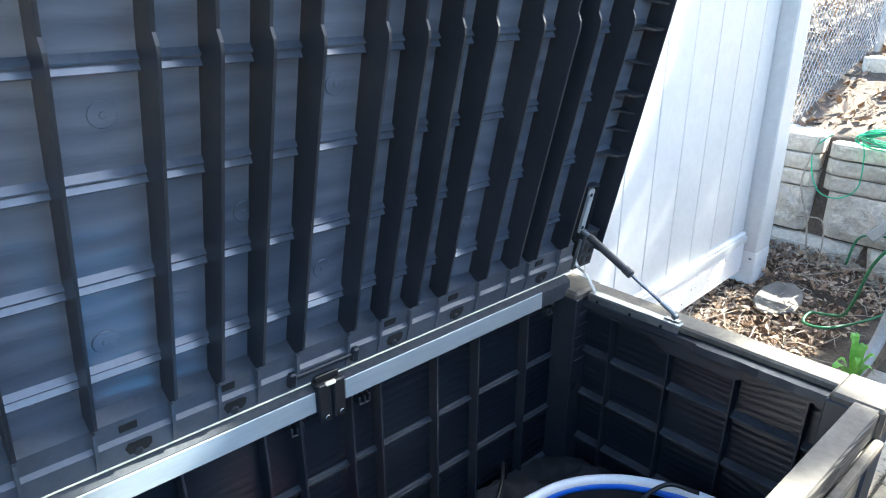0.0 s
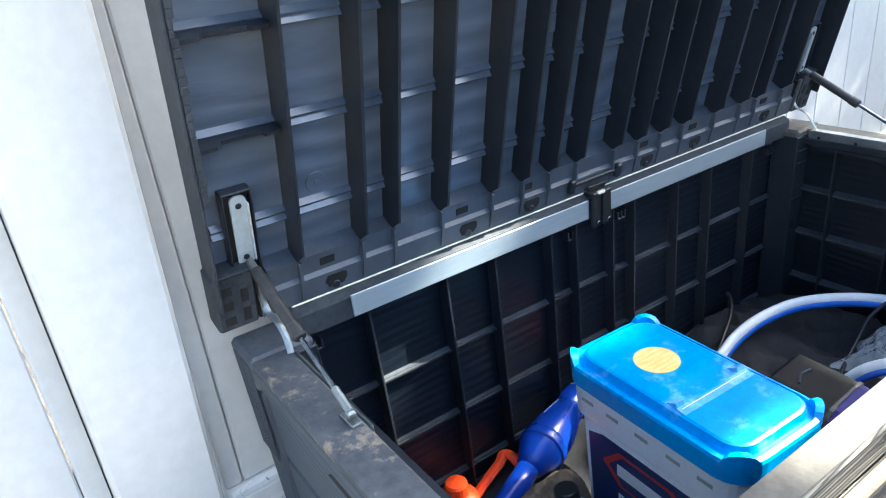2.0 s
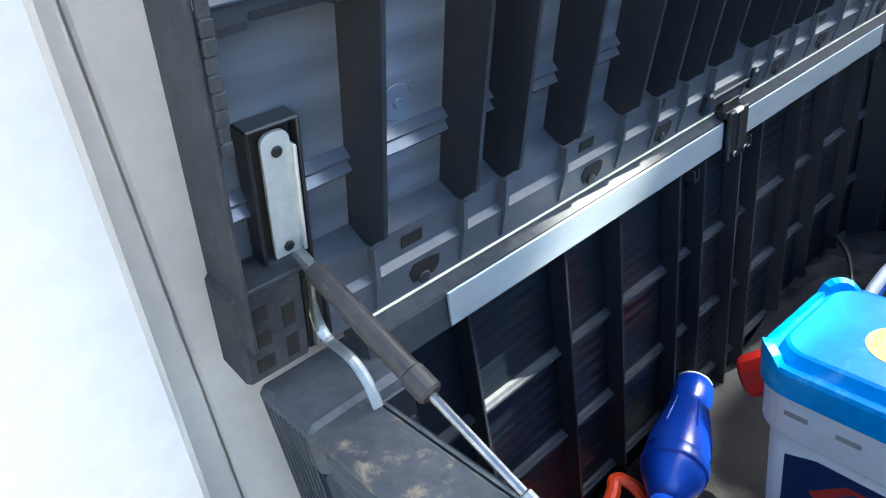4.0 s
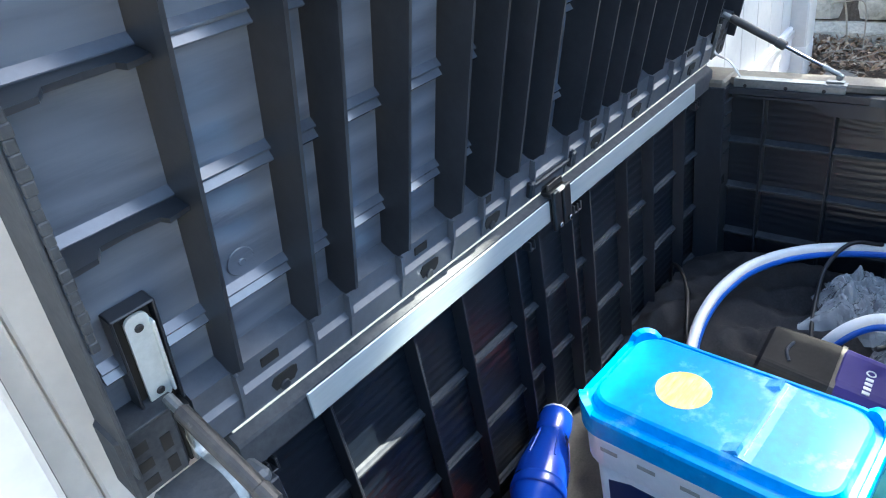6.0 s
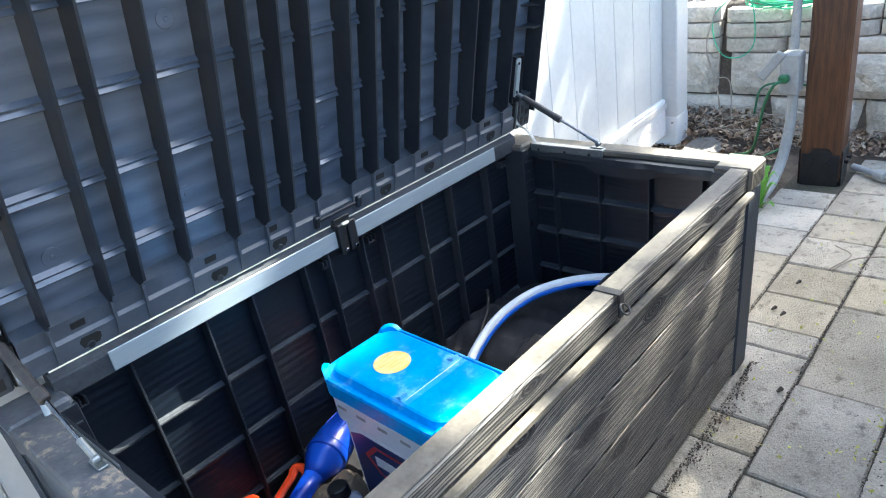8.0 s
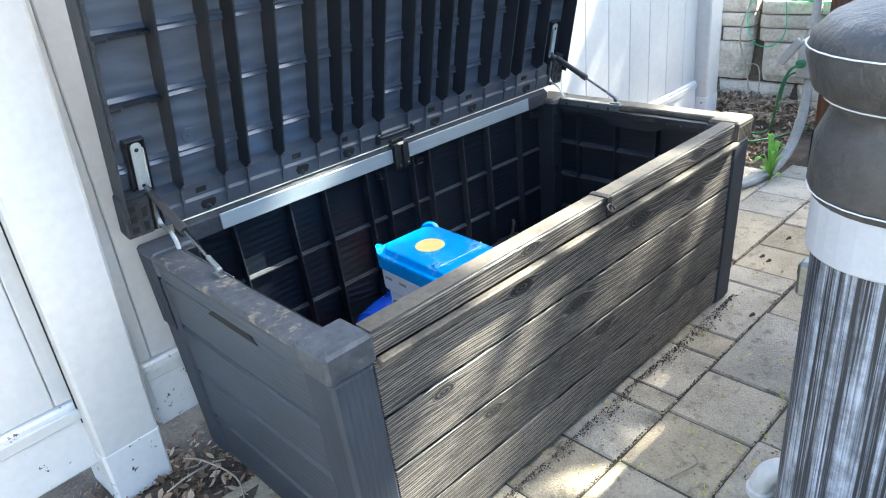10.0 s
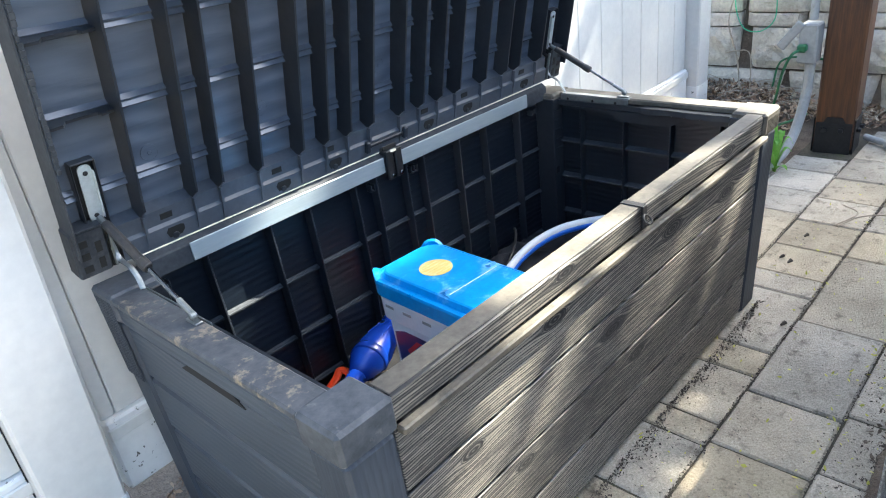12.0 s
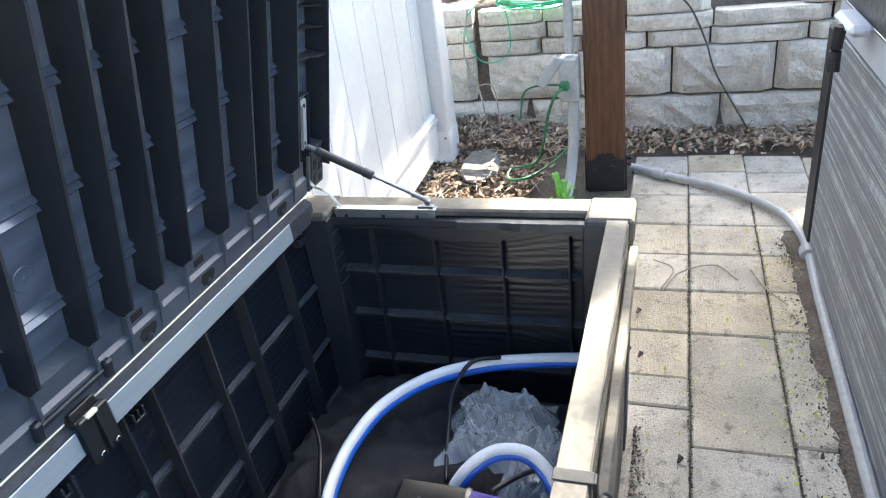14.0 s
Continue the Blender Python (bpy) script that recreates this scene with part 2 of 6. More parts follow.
def streaked(name, ground, pale, along='Z'):
    """Pale run-off streaks of uneven width down a dark panel."""
    m, nt, p = node_mat(name)
    L = nt.links.new
    tc = nt.nodes.new("ShaderNodeTexCoord")
    cols = []
    for width, length, lo, hi in ((85.0, 0.012, 0.51, 0.62), (210.0, 0.008, 0.50, 0.63)):
        mp = add(nt, "ShaderNodeMapping", Scale=(1, 1, length) if along == 'Z' else (length, 1, 1))
        L(tc.outputs["Object"], mp.inputs["Vector"])
        n = add(nt, "ShaderNodeTexNoise", Scale=width, Detail=5.0, Roughness=0.65)
        L(mp.outputs[0], n.inputs["Vector"])
        cols.append(ramp(nt, n.outputs[0], [(lo, (0, 0, 0)), (hi, (1, 1, 1))]).outputs[0])
    brk = add(nt, "ShaderNodeTexNoise", Scale=22.0, Detail=5.0, Roughness=0.7)
    L(tc.outputs["Object"], brk.inputs["Vector"])
    s = nt.nodes.new("ShaderNodeMath")
    s.operation = 'ADD'
    L(cols[0], s.inputs[0])
    L(cols[1], s.inputs[1])
    k = nt.nodes.new("ShaderNodeMath")
    k.operation = 'MULTIPLY'
    L(s.outputs[0], k.inputs[0])
    L(ramp(nt, brk.outputs[0], [(0.30, (0.15, 0.15, 0.15)), (0.66, (0.95, 0.95, 0.95))]).outputs[0], k.inputs[1])
    mx = nt.nodes.new("ShaderNodeMix")
    mx.data_type = 'RGBA'
    mx.clamp_factor = True
    L(k.outputs[0], mx.inputs[0])
    mx.inputs[6].default_value = (*ground, 1)
    mx.inputs[7].default_value = (*pale, 1)
    L(mx.outputs[2], p.inputs["Base Color"])
    p.inputs["Roughness"].default_value = 0.5
    b = add(nt, "ShaderNodeBump", Strength=0.4, Distance=0.002)
    L(s.outputs[0], b.inputs["Height"])
    L(b.outputs[0], p.inputs["Normal"])
    return m


def plain(name, colour, rough=0.4, metal=0.0, spec=0.5):
    return surface(name, tuple(c * 0.92 for c in colour), tuple(min(1, c * 1.06) for c in colour), 12, 150, rough, 0.06, 0.05, 0.0006, metal, spec=spec)


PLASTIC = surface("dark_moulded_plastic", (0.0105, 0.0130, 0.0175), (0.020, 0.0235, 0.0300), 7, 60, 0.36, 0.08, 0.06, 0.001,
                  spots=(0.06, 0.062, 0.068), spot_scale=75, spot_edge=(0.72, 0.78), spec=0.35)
# Darker and bluer than PLASTIC: the shade inside the box is in the colour.
INNER = grained("shaded_black_plastic_wood", (0.0038, 0.0062, 0.0105), (0.0080, 0.0122, 0.0190), 'X', 'Z', 55, 0.30, 0.55, 0.0018, 0.0, length=0.06, knots=3.2, knot_turns=9.0, fine_scale=130.0, spec=0.40)
# Lid panel raised above the black plastic: bluish sky sheen is in the colour.
SKIN = grained("dark_plastic_wood_sky_sheen", (0.058, 0.073, 0.102), (0.102, 0.125, 0.164), 'X', 'Z', 24, 0.25, 0.45, 0.0030, 0.0, length=0.10, knots=3.2, knot_turns=7.0, fine_scale=50.0, spec=1.0)
DUSTY = surface("dusty_dark_plastic", (0.018, 0.022, 0.028), (0.048, 0.053, 0.060), 14, 90, 0.60, 0.08, 0.15, 0.001, spec=0.2)
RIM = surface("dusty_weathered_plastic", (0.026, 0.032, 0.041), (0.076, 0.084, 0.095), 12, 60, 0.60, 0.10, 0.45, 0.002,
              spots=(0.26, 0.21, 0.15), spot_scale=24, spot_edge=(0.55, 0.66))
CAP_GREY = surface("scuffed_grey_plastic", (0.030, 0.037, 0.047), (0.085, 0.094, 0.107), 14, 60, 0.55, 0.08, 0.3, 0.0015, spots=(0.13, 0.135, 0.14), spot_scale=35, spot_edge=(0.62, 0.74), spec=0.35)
# Weathered rim, made paler and warmer: part of the sunlight is in the colour.
RIM_PALE = surface("sunlit_pale_plastic", (0.056, 0.050, 0.041), (0.130, 0.115, 0.092), 9, 70, 0.60, 0.08, 0.25, 0.0015, spots=(0.035, 0.034, 0.033), spot_scale=13, spot_edge=(0.60, 0.72), spec=0.4)
PLANK = knotty("weathered_plank", (0.006, 0.006, 0.008), (0.033, 0.033, 0.034), (0.24, 0.218, 0.186), PLANK_KNOTS)
# End planks tinted bluer: the sky's cast on them is in the colour.
PLANK_END = grained("weathered_plank_end_sky_tint", (0.028, 0.038, 0.053), (0.060, 0.076, 0.098), 'Y', 'Z', 70, 0.5, 0.25, 0.0015, 0.12, streak=0.12)
CORNER = grained("weathered_corner", (0.022, 0.030, 0.043), (0.054, 0.067, 0.088), 'Z', 'X', 90, 0.52, 0.18, 0.0015, 0.1, streak=0.12, spec=0.35)
STEEL = surface("zinc_plated_steel", (0.16, 0.18, 0.185), (0.26, 0.28, 0.285), 14, 120, 0.42, 0.08, 0.05, 0.0005, 0.8)
STRIP = surface("brushed_aluminium_strip", (0.30, 0.355, 0.38), (0.38, 0.43, 0.445), 4, 120, 0.40, 0.06, 0.03, 0.0004, 0.45, stretch=(0.1, 1, 1))
CHROME = surface("bright_steel_rod", (0.13, 0.14, 0.15), (0.22, 0.23, 0.24), 20, 90, 0.22, 0.05, 0.0, metal=1.0)
RUBBER = surface("black_gas_cylinder", (0.016, 0.016, 0.017), (0.035, 0.034, 0.033), 30, 120, 0.5, 0.1, 0.1, 0.0006, spots=(0.09, 0.08, 0.07), spot_scale=60, spot_edge=(0.62, 0.74))
BLACK = plain("black_hardware", (0.012, 0.012, 0.013), 0.4)
# Flat near-black that stands in for the shade inside slots and holes.
HOLE = plain("slot_shade", (0.004, 0.004, 0.004), 0.8)
# Paler than PLASTIC: the cross ribs' sky highlights sit in the base colour.
GLOSS = surface("glossy_rib_plastic_sky_lit", (0.050, 0.062, 0.085), (0.070, 0.085, 0.112), 6, 60, 0.20, 0.04, 0.0, spec=1.0)
# Lightened in colour for the light that the upturned ledge catches.
LEDGE = surface("smooth_ledge_plastic_sky_lit", (0.040, 0.048, 0.062), (0.066, 0.076, 0.094), 9, 80, 0.38, 0.06, 0.06, 0.0008, spec=0.6)
# Cream with sunlight in it for the rear edge; also the worn spot.
SUN_EDGE_WORN = surface("cream_sun_edge_and_wear", (0.66, 0.57, 0.43), (0.80, 0.72, 0.57), 12, 90, 0.6, 0.1, 0.2, 0.001)
VINYL = surface("white_vinyl", (0.56, 0.555, 0.535), (0.65, 0.64, 0.61), 2.5, 40, 0.34, 0.06, 0.03, 0.0006, spots=(0.52, 0.50, 0.46), spot_scale=26, spot_edge=(0.76, 0.84))
VINYL_DIRTY = surface("white_vinyl_splashed_with_mud", (0.66, 0.655, 0.64), (0.76, 0.75, 0.73), 3, 40, 0.4, 0.06, 0.05, 0.0006, spots=(0.05, 0.042, 0.035), spot_scale=34, spot_edge=(0.63, 0.65))
PAVER = surface("tumbled_concrete_paver", (0.27, 0.235, 0.178), (0.54, 0.475, 0.370), 6, 190, 0.85, 0.05, 1.0, 0.005,
                spots=(0.11, 0.095, 0.07), spot_scale=22, spot_edge=(0.55, 0.72), vary=0.12, hue=0.30)
BLOCK = surface("split_face_concrete_block", (0.44, 0.395, 0.325), (0.72, 0.655, 0.56), 10, 55, 0.9, 0.05, 1.0, 0.016, spots=(0.26, 0.225, 0.17), spot_scale=30, spot_edge=(0.60, 0.74), vary=0.12)
SOIL = surface("dark_soil", (0.060, 0.045, 0.033), (0.18, 0.14, 0.105), 9, 120, 0.92, 0.05, 0.9, 0.012, spots=(0.24, 0.19, 0.14), spot_scale=45, spot_edge=(0.60, 0.72))

BARK = surface("bark", (0.05, 0.04, 0.03), (0.12, 0.10, 0.08), 10, 60, 0.9, 0.05, 0.7, 0.01)
TWIG = surface("bleached_twig", (0.24, 0.20, 0.15), (0.42, 0.36, 0.28), 20, 120, 0.8, 0.05, 0.4, 0.002)
STAINED = grained("brown_stained_timber", (0.036, 0.012, 0.005), (0.19, 0.074, 0.025), 'Z', 'Y', 34, 0.42, 0.2, 0.0015, 0.0, length=0.05, knots=3.4, knot_turns=14.0, streak=0.12, knot_dark=0.12)
# INNER turned for the end walls, the inside shade again in its colour.
INNER_Y = grained("shaded_black_plastic_end", (0.0038, 0.0062, 0.0105), (0.0080, 0.0122, 0.0190), 'Y', 'Z', 60, 0.32, 0.4, 0.0018, 0.0, length=0.07, knots=4.5, knot_turns=14.0, fine_scale=120.0, spec=0.38)
PLATE = surface("bright_zinc_plate", (0.42, 0.47, 0.48), (0.58, 0.63, 0.64), 14, 120, 0.36, 0.06, 0.05, 0.0005, 0.5)
BASE_STEEL = surface("black_painted_steel", (0.010, 0.010, 0.011), (0.022, 0.022, 0.024), 25, 140, 0.55, 0.1, 0.4, 0.0012, spec=0.3)
CONDUIT = surface("grey_pvc", (0.25, 0.25, 0.245), (0.36, 0.36, 0.345), 8, 60, 0.5, 0.08, 0.08, 0.0008, spots=(0.20, 0.18, 0.155), spot_scale=22, spot_edge=(0.62, 0.74))
WHITE_PVC = surface("white_pvc", (0.62, 0.62, 0.60), (0.76, 0.76, 0.74), 8, 60, 0.4, 0.08, 0.05, 0.0006)
TUB_SIDE = streaked("charcoal_streaked_panel", (0.018, 0.022, 0.030), (0.42, 0.48, 0.58))
TUB_FACE = streaked("grey_fibre_panel", (0.135, 0.140, 0.150), (0.42, 0.43, 0.45), 'X')
LEATHER = surface("weathered_black_vinyl_cover", (0.030, 0.031, 0.033), (0.070, 0.071, 0.073), 5, 42, 0.45, 0.08, 0.8, 0.005, spots=(0.16, 0.155, 0.15), spot_scale=9, spot_edge=(0.60, 0.78))
BAND = plain("pale_grey_band", (0.42, 0.45, 0.50), 0.4)
BLUE_LID = surface("sky_blue_plastic", (0.004, 0.22, 0.57), (0.012, 0.32, 0.71), 9, 90, 0.30, 0.08, 0.04, 0.0006, spots=(0.30, 0.62, 0.85), spot_scale=13, spot_edge=(0.56, 0.78))
WHITE_TUB = surface("milky_white_plastic", (0.66, 0.68, 0.72), (0.76, 0.77, 0.80), 6, 90, 0.35, 0.06, 0.03, 0.0005)
STICKER = surface("faded_orange_sticker", (0.80, 0.50, 0.10), (0.86, 0.70, 0.34), 60, 200, 0.5, 0.05, 0.0, stretch=(0.25, 1, 1))
LABEL = plain("navy_label", (0.010, 0.030, 0.12), 0.3)
RED = plain("red_print", (0.55, 0.03, 0.02), 0.35)
WHITE = plain("white_print", (0.8, 0.8, 0.8), 0.4)
BLUE = plain("royal_blue_plastic", (0.006, 0.045, 0.36), 0.25)
ORANGE = plain("orange_plastic", (0.85, 0.07, 0.012), 0.35)
RED_CUP = plain("red_plastic", (0.45, 0.015, 0.012), 0.35)
PURPLE = plain("violet_blue_plastic", (0.022, 0.015, 0.14), 0.55, spec=0.3)
PUMP_BLACK = surface("matt_black_plastic", (0.007, 0.007, 0.008), (0.014, 0.014, 0.015), 14, 120, 0.65, 0.06, 0.15, 0.0008, spec=0.2)
CLOTH = surface("black_fabric", (0.016, 0.016, 0.018), (0.036, 0.035, 0.036), 9, 220, 0.9, 0.05, 0.5, 0.001, spec=0.2)
HOSE_WHITE = plain("white_hose", (0.70, 0.72, 0.73), 0.4)
HOSE_BLUE = plain("blue_hose_edge", (0.012, 0.10, 0.48), 0.35)
CARD = surface("brown_cardboard", (0.10, 0.075, 0.05), (0.20, 0.15, 0.10), 8, 90, 0.85, 0.05, 0.2, 0.001)
GREEN = plain("green_cord", (0.05, 0.42, 0.22), 0.45)
DARK_GREEN = plain("dark_green_cord", (0.02, 0.13, 0.05), 0.45)
PLANT = surface("fresh_leaf", (0.12, 0.33, 0.035), (0.26, 0.50, 0.09), 10, 60, 0.45, 0.1, 0.1, 0.001)
PETAL = plain("yellow_bud", (0.55, 0.52, 0.10), 0.6)
GREY_STONE = surface("flat_grey_stone", (0.10, 0.092, 0.08), (0.18, 0.165, 0.145), 8, 80, 0.85, 0.05, 0.5, 0.004)
GALV = surface("galvanised_wire", (0.28, 0.29, 0.30), (0.40, 0.41, 0.42), 20, 80, 0.5, 0.05, 0.0, metal=0.6)
bagm, bnt, bp = node_mat("clear_polythene")
bp.inputs["Base Color"].default_value = (0.75, 0.78, 0.80, 1)
bp.inputs["Roughness"].default_value = 0.12
bp.inputs["Alpha"].default_value = 0.34
bn = add(bnt, "ShaderNodeTexNoise", Scale=40.0, Detail=3.0)
bb = add(bnt, "ShaderNodeBump", Strength=0.5, Distance=0.003)
bnt.links.new(bn.outputs[0], bb.inputs["Height"])
bnt.links.new(bb.outputs[0], bp.inputs["Normal"])
POLY = bagm


# ---------------------------------------------------------------- mesh helpers
def mesh_ob(name, bm, material, smooth=False):
    me = bpy.data.meshes.new(name)
    bmesh.ops.recalc_face_normals(bm, faces=bm.faces[:])
    bm.to_mesh(me)
    bm.free()
    me.materials.append(material)
    if smooth:
        me.polygons.foreach_set("use_smooth", [True] * len(me.polygons))
    return new(name, me)


def part(name, bm, material, parent, label="", smooth=False):
    ob = mesh_ob(name, bm, material, smooth)
    ob.parent = parent
    return tagged(ob, label)


def thing(name, label, category, group="", kind="", at=None):
    ob = new(name)
    ob.empty_display_size = 0.05
    if at is not None:
        ob.matrix_world = at
    return tagged(ob, label, category, group, kind)


def cbox(bm, lo, hi, ch=0.0, warp=None):
    """A box with chamfered edges; warp moves each corner."""
    x0, y0, z0 = lo
    x1, y1, z1 = hi
    out = []
    ch = min(ch, (x1 - x0) * 0.45, (y1 - y0) * 0.45, (z1 - z0) * 0.45)

    def v(x, y, z):
        q = Vector((x, y, z))
        w = bm.verts.new(warp(q) if warp else q)
        out.append(w)
        return w
    if ch <= 0:
        c = [v(x, y, z) for z in (z0, z1) for y in (y0, y1) for x in (x0, x1)]
        for f in ((0, 2, 3, 1), (4, 5, 7, 6), (0, 1, 5, 4), (2, 6, 7, 3), (0, 4, 6, 2), (1, 3, 7, 5)):
            bm.faces.new([c[i] for i in f])
        return out
    g = {}
    for ix, (x, sx) in enumerate(((x0, 1), (x1, -1))):
        for iy, (y, sy) in enumerate(((y0, 1), (y1, -1))):
            for iz, (z, sz) in enumerate(((z0, 1), (z1, -1))):
                g[ix, iy, iz, 'x'] = v(x, y + sy * ch, z + sz * ch)
                g[ix, iy, iz, 'y'] = v(x + sx * ch, y, z + sz * ch)
                g[ix, iy, iz, 'z'] = v(x + sx * ch, y + sy * ch, z)
    q = ((0, 0), (1, 0), (1, 1), (0, 1))
    for i in (0, 1):
        bm.faces.new([g[i, a, b, 'x'] for a, b in q])
        bm.faces.new([g[a, i, b, 'y'] for a, b in q])
        bm.faces.new([g[a, b, i, 'z'] for a, b in q])
    for a in (0, 1):
        for b in (0, 1):
            bm.faces.new([g[a, b, 0, 'x'], g[a, b, 1, 'x'], g[a, b, 1, 'y'], g[a, b, 0, 'y']])
            bm.faces.new([g[a, 0, b, 'x'], g[a, 1, b, 'x'], g[a, 1, b, 'z'], g[a, 0, b, 'z']])
            bm.faces.new([g[0, a, b, 'y'], g[1, a, b, 'y'], g[1, a, b, 'z'], g[0, a, b, 'z']])
            for c in (0, 1):
                bm.faces.new([g[a, b, c, k] for k in 'xyz'])
    return out


def box_bm(lo, hi, ch=0.0, warp=None):
    bm = bmesh.new()
    cbox(bm, lo, hi, ch, warp)
    return bm


def prism(bm, profile, x0, x1, axis='x', warp=None):
    """A profile of (a, b) pairs swept along one axis: x (a=y, b=z), y (a=x, b=z) or z (a=x, b=y)."""
    def put(t, a, b):
        q = Vector({'x': (t, a, b), 'y': (a, t, b), 'z': (a, b, t)}[axis])
        return bm.verts.new(warp(q) if warp else q)
    A = [put(x0, a, b) for a, b in profile]
    B = [put(x1, a, b) for a, b in profile]
    n = len(profile)
    for i in range(n):
        bm.faces.new([A[i], A[(i + 1) % n], B[(i + 1) % n], B[i]])
    bm.faces.new(A)
    bm.faces.new(B[::-1])


def rail_curve(points, steps=8):
    """Points of a smooth line through the given ones."""
    P = [Vector(p) for p in points]
    P = [2 * P[0] - P[1]] + P + [2 * P[-1] - P[-2]]
    out = []
    for i in range(1, len(P) - 2):
        for s in range(steps):
            t = s / steps
            a, b, c, d = P[i - 1:i + 3]
            out.append(0.5 * (2 * b + (c - a) * t + (2 * a - 5 * b + 4 * c - d) * t * t + (3 * b - a - 3 * c + d) * t ** 3))
    out.append(P[-2])
    return out


def tube(bm, pts, radius, sides=10, flat=1.0, up=(0, 0, 1)):
    """A tube along points; radius a number or one per point; flat squeezes it towards a band that stands along up."""
    rings = []
    up = Vector(up)
    n = len(pts)
    for i, p in enumerate(pts):
        p = Vector(p)
        d = (Vector(pts[min(i + 1, n - 1)]) - Vector(pts[max(i - 1, 0)])).normalized()
        u = up - d * up.dot(d)
        if u.length < 1e-4:
            u = Vector((1, 0, 0)) - d * d.x
        u.normalize()
        s = d.cross(u)
        r = radius[i] if isinstance(radius, (list, tuple)) else radius
        rings.append([bm.verts.new(p + u * math.cos(k) * r + s * math.sin(k) * r * flat)
                      for k in [2 * math.pi * j / sides for j in range(sides)]])
    for a, b in zip(rings, rings[1:]):
        for j in range(sides):
            bm.faces.new([a[j], a[(j + 1) % sides], b[(j + 1) % sides], b[j]])
    bm.faces.new(rings[0][::-1])
    bm.faces.new(rings[-1])


def tube_bm(pts, radius, sides=10, flat=1.0, up=(0, 0, 1)):
    bm = bmesh.new()
    tube(bm, pts, radius, sides, flat, up)
    return bm


def rod_bm(a, b, radius, sides=14, ch=0.0):
    a, b = Vector(a), Vector(b)
    d = (b - a).normalized()
    if ch:
        return tube_bm([a, a + d * ch, b - d * ch, b], [radius - ch, radius, radius, radius - ch], sides)
    return tube_bm([a, b], radius, sides)


def rrect(w, d, r, n=5):
    """A rounded rectangle round the origin, as (x, y) pairs."""
    out = []
    for cx, cy, a0 in ((w / 2 - r, d / 2 - r, 0), (-w / 2 + r, d / 2 - r, 90), (-w / 2 + r, -d / 2 + r, 180), (w / 2 - r, -d / 2 + r, 270)):
        for i in range(n + 1):
            a = radians(a0 + 90 * i / n)
            out.append((cx + r * math.cos(a), cy + r * math.sin(a)))
    return out


def loft(bm, loops, close_bottom=True, close_top=True, m=None):
    rings = []
    for loop in loops:
        rings.append([bm.verts.new((m @ Vector(q)) if m else Vector(q)) for q in loop])
    n = len(rings[0])
    for a, b in zip(rings, rings[1:]):
        for j in range(n):
            bm.faces.new([a[j], a[(j + 1) % n], b[(j + 1) % n], b[j]])
    if close_bottom:
        bm.faces.new(rings[0][::-1])
    if close_top:
        bm.faces.new(rings[-1])
    return rings


def lathe_bm(profile, centre, sides=24):
    bm = bmesh.new()
    c = Vector(centre)
    loops = [[c + Vector((r * math.cos(2 * math.pi * j / sides), r * math.sin(2 * math.pi * j / sides), z)) for j in range(sides)] for r, z in profile]
    loft(bm, loops)
    return bm

# ---------------------------------------------------------------- ground
def ground_height(x, y):
    if x < 3.45:
        rise = max(0.0, min(1.0, (x - 2.55) / 0.8)) if y > 0.35 else 0.0
        return -0.035 + 0.075 * rise * min(1.0, max(0.0, (y - 0.35) / 0.3)) + 0.006 * noise.noise((x * 5, y * 5, 0))
    t = x - 3.45
    return min(0.54 + 0.30 * t, 2.2) + 0.05 * noise.noise((x * 1.3, y * 1.3, 2))


bm = bmesh.new()
xs = [-60, -20, -8, -4, -2.5] + [-2 + 0.12 * i for i in range(46)] + [3.52, 3.62, 3.8, 4.1, 4.6, 5.2, 6, 7, 9, 12, 20, 60]
ys = [-60, -20, -8, -4, -2.5] + [-2 + 0.12 * i for i in range(30)] + [1.8, 2.2, 3, 4, 6, 10, 20, 60]
grid = [[bm.verts.new((x, y, ground_height(x, y))) for y in ys] for x in xs]
for i in range(len(xs) - 1):
    for j in range(len(ys) - 1):
        bm.faces.new([grid[i][j], grid[i + 1][j], grid[i + 1][j + 1], grid[i][j + 1]])
tagged(mesh_ob("ground", bm, SOIL, True), "dark soil with leaf litter, rising behind the block wall", "ground", kind="structure")

# ---------------------------------------------------------------- vinyl fence, turned three degrees to the box
FENCE = pose(0, 0.705, 0, 0, 0, 3.1)        # face of the posts


def fence_part(name, lo, hi, ch, material, parent, label=""):
    ob = part(name, box_bm(lo, hi, ch), material, parent, label)
    return ob


def fence_panel(u0, u1, low, name, label):
    f = thing(name, label, "fence", "white fence", "structure", FENCE)
    fence_part("bottom_rail", (u0, 0.050, low), (u1, 0.105, low + 0.18), 0.006, VINYL_DIRTY, f, "mud-splashed white vinyl rail")
    fence_part("rail_lip", (u0, 0.043, low + 0.135), (u1, 0.0495, low + 0.165), 0.003, VINYL, f)
    fence_part("top_rail", (u0, 0.050, 1.72), (u1, 0.105, 1.86), 0.006, VINYL, f)
    start = u0 + 0.034
    cuts = [u0] + [start + 0.178 * k for k in range(int((u1 - start) / 0.178) + 1)] + [u1]
    for a, b in zip(cuts, cuts[1:]):
        if b - a > 0.006:
            fence_part("slat", (a + 0.0012, 0.064, low + 0.181), (b - 0.0012, 0.092, 1.719), 0.003, VINYL, f)
    return f


